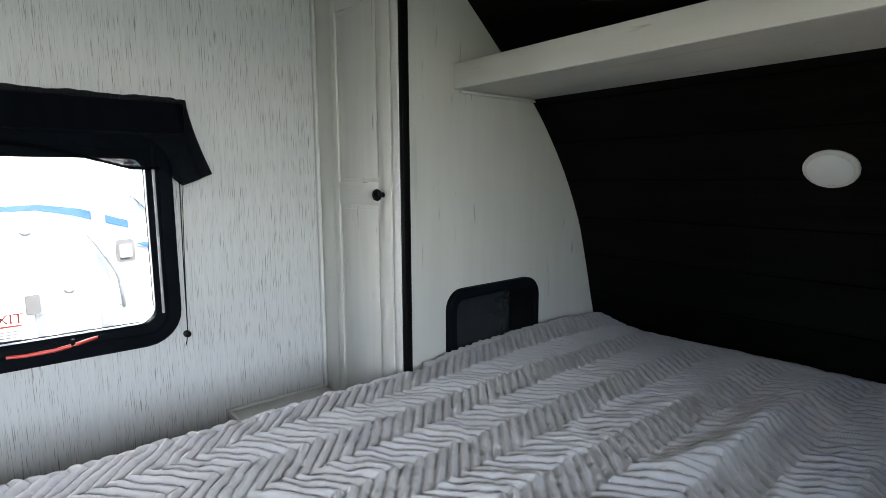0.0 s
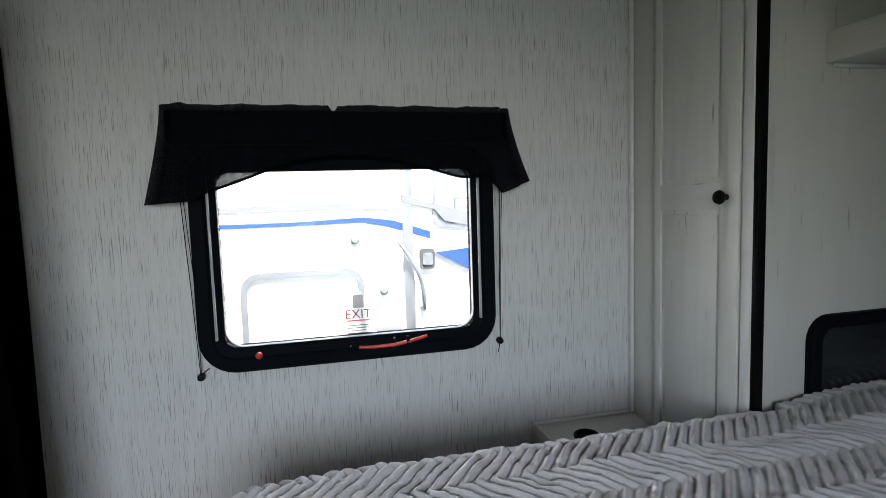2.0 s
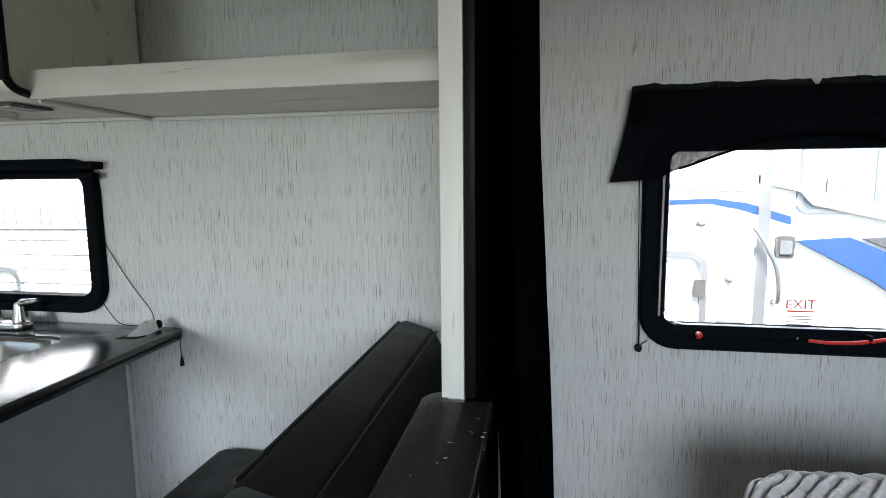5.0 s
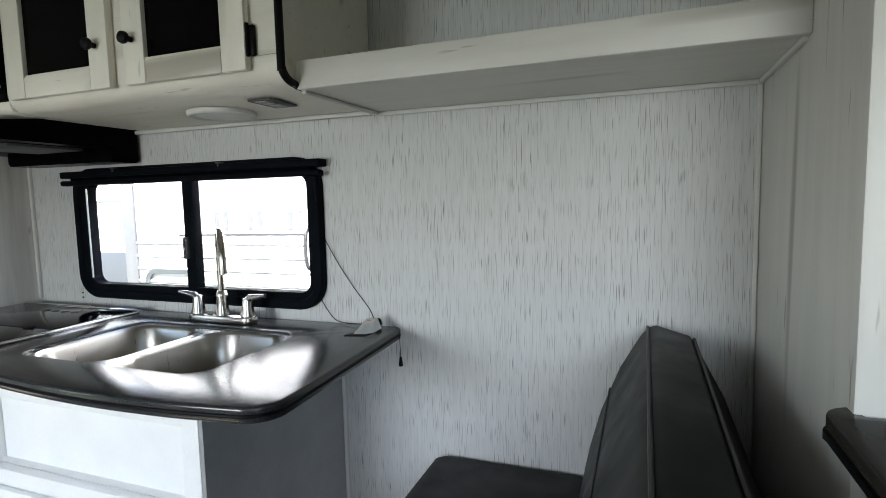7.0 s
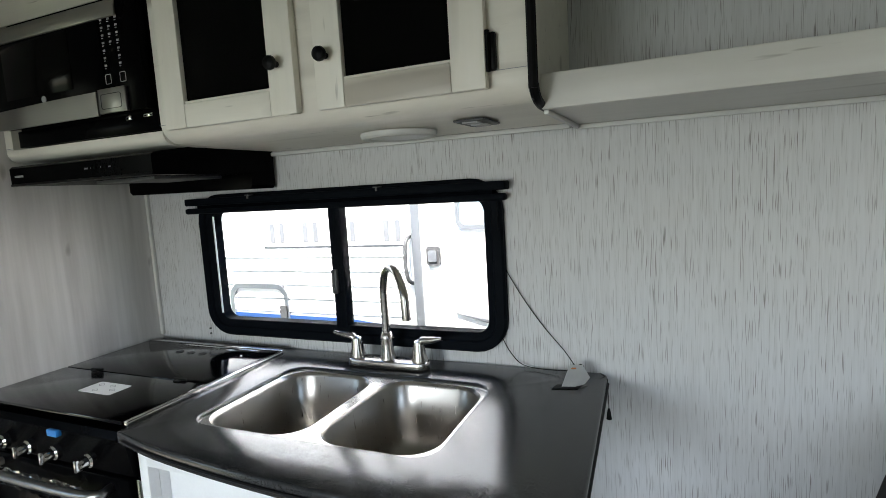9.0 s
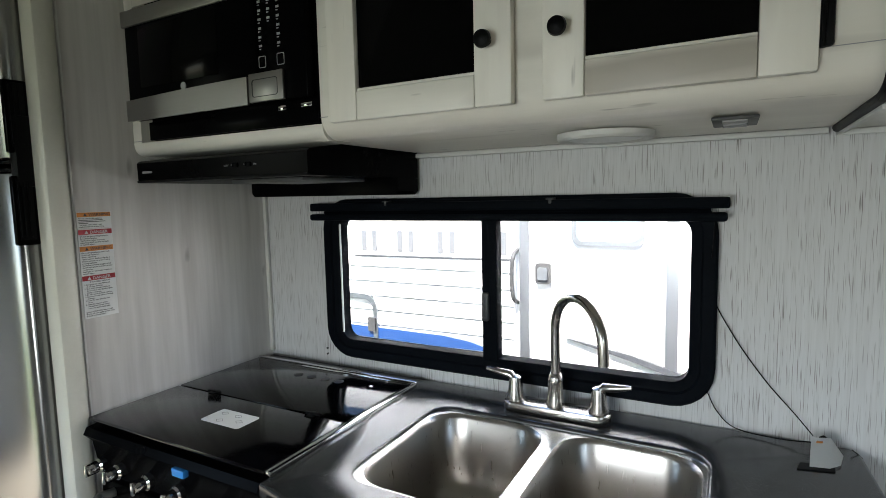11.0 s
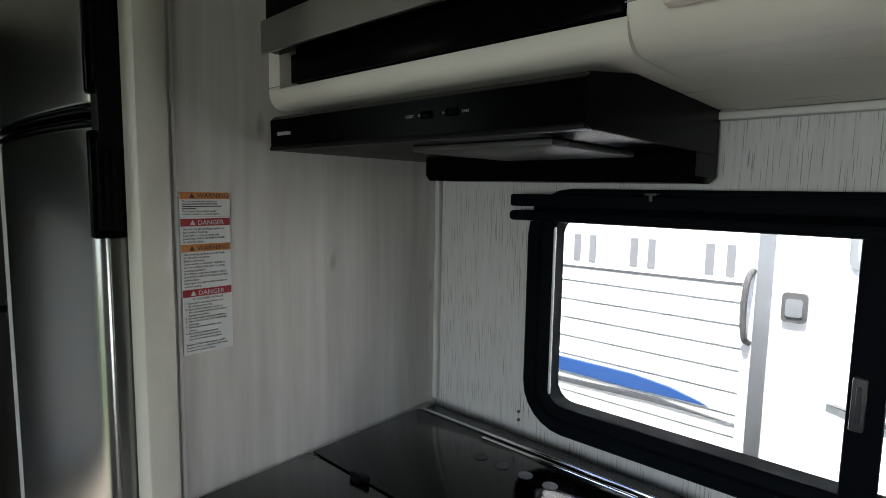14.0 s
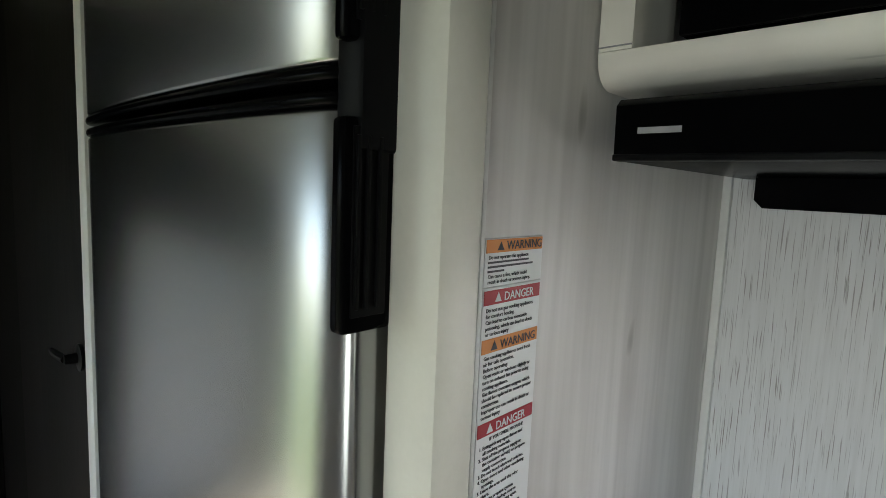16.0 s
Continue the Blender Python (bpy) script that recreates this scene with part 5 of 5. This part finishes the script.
part("door_cap", door_mesh(-4.607, -3.948, 1.483, 1.494, -0.623, 0.032, 0.036), GLOSSBLACK, _lo, "black top cap", 50)
part("door_cap", door_mesh(-4.607, -3.948, 1.500, 1.511, -0.623, 0.032, 0.036), GLOSSBLACK, _up, "black bottom cap", 50)
for _d, _z0, _z1 in ((_lo, 1.328, 1.474), (_up, 1.522, 1.672)):
    _h = part("handle", boxes((-3.956, -3.940, -0.646, -0.602, _z0, _z1), bevel=0.004), GLOSSBLACK, _d, "black grip let into the door's edge")
    part("handle_groove", boxes((-3.940, -3.9385, -0.640, -0.610, _z0 + 0.012, _z1 - 0.006), bevel=0.0006), BLACKTRIM, _h)
    for _y in (-0.637, -0.629, -0.619):
        part("handle_ridge", boxes((-3.9384, -3.9355, _y - 0.0015, _y + 0.0015, _z0 + 0.018, _z1 - 0.012), bevel=0.0006), BLACKTRIM, _h)
part("latch_block", boxes((-3.966, -3.936, -0.636, -0.584, 1.452, 1.60), bevel=0.004), BLACKTRIM, fridge, "black latch block")
solid("fridge_side_trim", boxes((-4.662, -4.622, -0.632, -0.56, 0.0, 1.998), bevel=0.004), TRIMWHITE, "narrow white trim beside the refrigerator", "trim", kind="structure")

# dark door beyond the fridge
plain("wall_return", boxes((-5.95, -5.91, -1.1, -0.601, 0, 1.998)), DOORWOOD, "dark stained return of the panelled wall", "wall")
plain("wall_dark", boxes((-6.2, -5.45, -0.60, -0.56, 0, 1.998), (-5.45, -4.664, -0.60, -0.56, 1.91, 1.998), (-4.72, -4.664, -0.60, -0.56, 0, 1.91)), DOORWOOD, "dark stained panelled wall", "wall")
door = thing("door_1", (-5.08, -0.59, 0.0), "closed dark wooden door with a black lever handle", "door", kind="structure")
part("leaf", boxes((-5.446, -4.725, -0.606, -0.57, 0.01, 1.905), bevel=0.003), DOORWOOD, door)
_lv = part("door_handle", lathe([(0.026, -0.606), (0.026, -0.612), (0.010, -0.614), (0.009, -0.634), (0.001, -0.636)], (-4.80, 0, 1.075), "y", 20), BLACKTRIM, door, "black lever handle")
part("lever", tube([(-4.80, -0.632, 1.075), (-4.83, -0.636, 1.076), (-4.87, -0.636, 1.073), (-4.90, -0.634, 1.070)], [0.007, 0.0075, 0.0065, 0.005], 10), BLACKTRIM, _lv)

# counter clutter: blind tag
tag = thing("paper_tag", (-2.49, -0.1, 0.912), "white paper tag and black cleat lying at the worktop's corner", "tag")
_b = bmesh.new()
_vs = [_b.verts.new(p) for p in ((-2.492, -0.122, 0.9125), (-2.462, -0.116, 0.9125), (-2.488, -0.090, 0.928), (-2.456, -0.084, 0.931), (-2.484, -0.062, 0.942), (-2.454, -0.057, 0.9445), (-2.444, -0.098, 0.9135), (-2.436, -0.068, 0.919))]
for _q in ((0, 1, 3, 2), (2, 3, 5, 4), (1, 6, 7, 3), (3, 7, 5)):
    _b.faces.new([_vs[i] for i in _q])
bmesh.ops.solidify(_b, geom=_b.faces[:], thickness=0.0006)
part("paper", _b, PAPERWHITE, tag, "curled white paper")
part("print", prism([(-2.478, -0.074), (-2.468, -0.072), (-2.467, -0.067), (-2.476, -0.068)], 0.938, 0.940, "z"), ORANGE, tag, "small yellow print")
part("black_card", prism([(-2.512, -0.138), (-2.455, -0.124), (-2.452, -0.100), (-2.505, -0.110)], 0.9105, 0.912, "z"), BLACKTRIM, tag, "black backing card")

# ---------------------------------------------------------------- outside
_b = bmesh.new()
bmesh.ops.create_grid(_b, x_segments=2, y_segments=2, size=600, matrix=Matrix.Translation((0, 0, -0.7)))
plain("ground", _b, GRASS, "mown grass of the lot outside", "ground")

YN = 1.25
coach = thing("neighbour_trailer", (-2.5, 2.4, -0.7), "white travel trailer parked close alongside, with blue decals", "trailer")
part("wall", boxes((-4.99, 2.6, YN, YN + 2.3, -0.25, 2.45), bevel=0.04), COACHWHITE, coach, "white fibreglass side")
part("skirt", boxes((-4.97, 2.5, YN + 0.1, YN + 2.2, -0.68, -0.252)), DARKGREY, coach, "dark underframe")
_b = bmesh.new()
for _n in range(14):
    tube([(-4.97, YN - 0.001, 1.02 - _n * 0.083), (-3.56, YN - 0.001, 1.02 - _n * 0.083)], 0.009, 6, bm=_b)
part("siding_rib", _b, COACHWHITE, coach, "ribs of corrugated siding")
# flat grey strips paint the shade between the ribs; no groove is cut
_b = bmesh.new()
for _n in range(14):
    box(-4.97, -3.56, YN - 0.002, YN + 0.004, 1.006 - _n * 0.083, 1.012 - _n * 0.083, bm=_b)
part("rib_shade_strip", _b, GROOVESHADE, coach, "grey strips painting the shade between siding ribs")


def decal(outline, mat, label, lift=0.004):
    return part("decal", prism(outline, YN - lift, YN + 0.002, "y"), mat, coach, label)


# maker's mark as plain grey blocks over a rule
for _x in (-4.475, -4.235, -3.985, -3.70):
    decal([(_x, 1.10), (_x + 0.032, 1.10), (_x + 0.032, 1.215), (_x, 1.215)], MARKGREY, "plain grey maker's mark")
    decal([(_x + 0.072, 1.10), (_x + 0.102, 1.10), (_x + 0.102, 1.215), (_x + 0.072, 1.215)], MARKGREY, "plain grey maker's mark")
decal([(-4.53, 1.066), (-3.57, 1.072), (-3.57, 1.082), (-4.53, 1.076)], COACHGREY, "thin grey rule")
decal([(-4.96, 0.67), (-4.48, 0.664), (-3.95, 0.660), (-3.80, 0.644), (-3.65, 0.607), (-3.95, 0.600), (-4.48, 0.604), (-4.96, 0.61)], COACHBLUE, "blue sweeping stripe", 0.014)
decal([(-4.96, 0.565), (-4.3, 0.570), (-3.85, 0.586), (-3.56, 0.563), (-3.85, 0.566), (-4.3, 0.549), (-4.96, 0.54)], COACHGREY, "dark sweeping stripe", 0.014)
decal([(-3.30, 0.722), (-3.0, 0.672), (-2.74, 0.60), (-2.5, 0.50), (-2.0, 0.25), (-2.5, 0.46), (-2.74, 0.57), (-3.0, 0.645)], COACHGREY, "dark sweeping stripe", 0.0235)


def doorway(x0, x1, z0, z1, wx, wz):
    o, i = rounded(x0, x1, z0, z1, 0.06), rounded(x0 + 0.05, x1 - 0.05, z0 + 0.05, z1 - 0.05, 0.04)
    d = part("entry_door", ring(o, i, [(0, YN + 0.01), (0, YN - 0.022), (1, YN - 0.022), (1, YN + 0.01)]), ALUMINIUM, coach, "aluminium-framed entry door")
    t = part("latch", prism(rounded(x0 + 0.08, x0 + 0.155, 0.97, 1.07, 0.015), YN - 0.022, YN - 0.002, "y"), DARKGREY, d, "dark paddle latch")
    w = part("door_window", ring(rounded(x0 + wx, x0 + wx + 0.32, wz, 1.60, 0.05), rounded(x0 + wx + 0.022, x0 + wx + 0.298, wz + 0.022, 1.578, 0.035), [(0, YN), (0, YN - 0.014), (1, YN - 0.014), (1, YN)]), ALUMINIUM, d, "grey window frame")
    part("door_pane", prism(rounded(x0 + wx + 0.022, x0 + wx + 0.298, wz + 0.022, 1.578, 0.035), YN - 0.006, YN - 0.002, "y"), GLASSBLUE, d, "pale blue glass")
    part("paddle", prism(rounded(x0 + 0.093, x0 + 0.142, 0.99, 1.05, 0.01), YN - 0.03, YN - 0.0225, "y"), ALUMINIUM, d)
    return d


_dr = doorway(-3.525, -2.815, -0.1, 1.78, 0.25, 1.155)
part("grab_handle", tube(smooth_line([(-3.54, YN, 1.13), (-3.545, YN - 0.05, 1.10), (-3.55, YN - 0.06, 1.0), (-3.545, YN - 0.05, 0.90), (-3.54, YN, 0.87)], 5), 0.011, 10), DARKGREY, _dr, "bent grab handle")
_dr = doorway(-0.46, 0.235, -0.1, 1.78, 0.155, 1.165)
part("grab_handle", tube(smooth_line([(-0.50, YN, 1.12), (-0.485, YN - 0.05, 1.11), (-0.43, YN - 0.06, 1.02), (-0.385, YN - 0.06, 0.92), (-0.37, YN - 0.05, 0.79), (-0.37, YN, 0.77)], 5), 0.011, 10), ALUMINIUM, _dr, "bent grab handle")
part("corner_trim", boxes((-4.995, -4.89, YN - 0.015, YN + 0.03, -0.25, 2.44), bevel=0.008), MARKGREY, coach, "grey corner moulding")
_ld = thing("roof_ladder", (-5.10, YN + 0.3, -0.24), "aluminium ladder standing off the trailer's rear corner", "ladder")
for _y in (YN + 0.12, YN + 0.50):
    part("rail", tube([(-5.11, _y, -0.24), (-5.11, _y, 2.5)], 0.013, 8), ALUMINIUM, _ld)
for _n in range(8):
    part("rung", tube([(-5.11, YN + 0.12, 0.0 + _n * 0.3), (-5.11, YN + 0.50, 0.0 + _n * 0.3)], 0.011, 8), ALUMINIUM, _ld)
for _z in (0.3, 2.0):
    part("bracket", boxes((-5.11, -4.988, YN + 0.28, YN + 0.31, _z, _z + 0.03)), ALUMINIUM, _ld)
_far = thing("far_trailer", (-8.5, 3.4, -0.7), "white travel trailer with a dark lower front, parked behind its neighbour", "trailer")
part("wall", boxes((-12.0, -5.6, 2.2, 4.5, -0.25, 2.6), bevel=0.05), COACHWHITE, _far, "white fibreglass side")
part("rock_guard", boxes((-11.9, -5.65, 2.185, 2.1995, -0.24, 0.84), bevel=0.006), COACHGREY, _far, "dark grey lower panel")
part("skirt", boxes((-11.8, -5.8, 2.35, 4.3, -0.69, -0.252)), DARKGREY, _far, "dark underframe")
for _z in (1.30, 1.78):
    part("trim_line", boxes((-11.9, -5.65, 2.190, 2.1995, _z, _z + 0.018)), MARKGREY, _far, "thin grey line")
part("marker", lathe([(0.03, 2.2), (0.03, 2.185), (0.018, 2.178), (0.001, 2.177)], (-6.9, 0, 1.0), "y", 16), MARKGREY, _far, "small grey fitting")
# storage hatches
for _x0, _x1, _z1, _w in ((-1.22, -0.655, 0.998, 0.03), (-4.825, -4.373, 0.853, 0.03)):
    _hh = part("hatch", ring(rounded(_x0, _x1, 0.25, _z1, 0.09), rounded(_x0 + _w, _x1 - _w, 0.25 + _w, _z1 - _w, 0.06), [(0, YN + 0.01), (0, YN - 0.02), (1, YN - 0.02), (1, YN + 0.01)]), ALUMINIUM, coach, "rounded storage hatch frame")
    part("hatch_lock", prism(rounded(_x1 - 0.06, _x1 - 0.01, _z1 - 0.21, _z1 - 0.13, 0.008), YN - 0.03, YN - 0.0205, "y"), DARKGREY, _hh, "grey hatch lock")
for _x, _z in ((-0.69, 1.13), (-0.56, 0.877)):
    part("marker", lathe([(0.022, YN), (0.022, YN - 0.012), (0.014, YN - 0.02), (0.001, YN - 0.021)], (_x, 0, _z), "y", 16), MARKGREY, coach, "small grey fitting")
part("vent_cover", lathe([(0.062, YN), (0.062, YN - 0.01), (0.05, YN - 0.014), (0.001, YN - 0.015)], (-0.545, 0, 0.675), "y", 24), MARKGREY, coach, "round grey vent cover")
part("equipment_hatch", prism(rounded(-2.66, -2.30, 0.50, 0.76, 0.02), YN - 0.02, YN, "y"), DARKGREY, coach, "dark equipment hatch")
part("lower_rail", boxes((-4.97, -3.53, YN - 0.012, YN, 0.36, 0.43), bevel=0.004), DARKGREY, coach, "dark lower rail")
part("lower_rail", boxes((-2.80, -0.48, YN - 0.012, YN, 0.40, 0.47), bevel=0.004), DARKGREY, coach, "dark lower rail")
decal([(-1.7, 1.225), (-0.94, 1.225), (-0.64, 1.236), (-0.5, 1.215), (-0.32, 1.155), (-0.32, 1.118), (-0.53, 1.185), (-0.65, 1.21), (-0.94, 1.205), (-1.7, 1.205)], COACHBLUE, "blue sweeping stripe")
decal([(-0.30, 1.05), (-0.09, 1.068), (0.10, 0.98), (0.26, 0.885), (0.7, 0.62), (0.7, 0.44), (0.28, 0.685), (0.0, 0.885)], COACHBLUE, "blue sweeping stripe", 0.024)
decal([(-0.46, 1.30), (-0.30, 1.262), (-0.25, 1.205), (0.16, 1.108), (0.6, 1.02), (0.6, 1.07), (0.16, 1.172), (-0.2, 1.262), (-0.46, 1.335)], MARKGREY, "grey sweeping stripe", 0.0235)
decal([(-0.04, 1.062), (0.16, 1.078), (0.6, 1.0), (0.6, 0.80), (0.17, 0.965)], COACHGREY, "grey sweeping stripe", 0.0232)
decal([(-0.10, 0.672), (0.233, 0.648), (0.7, 0.62), (0.7, 0.56), (0.17, 0.616)], COACHBLUE, "blue sweeping stripe", 0.0245)
decal([(-1.6, 1.30), (-0.80, 1.305), (-0.6, 1.29), (-0.5, 1.262), (-0.8, 1.275), (-1.6, 1.27)], MARKGREY, "grey sweeping stripe")
_sg = part("door_sign", boxes((-0.195, -0.06, YN - 0.02, YN - 0.0145, 1.22, 1.318)), MARKGREY, coach, "small dark notice in the door window")
for _z0, _z1 in ((1.275, 1.303), (1.235, 1.255)):
    part("bar", boxes((-0.185, -0.07, YN - 0.022, YN - 0.0202, _z0, _z1)), PRINTWHITE, _sg, "plain white bar")
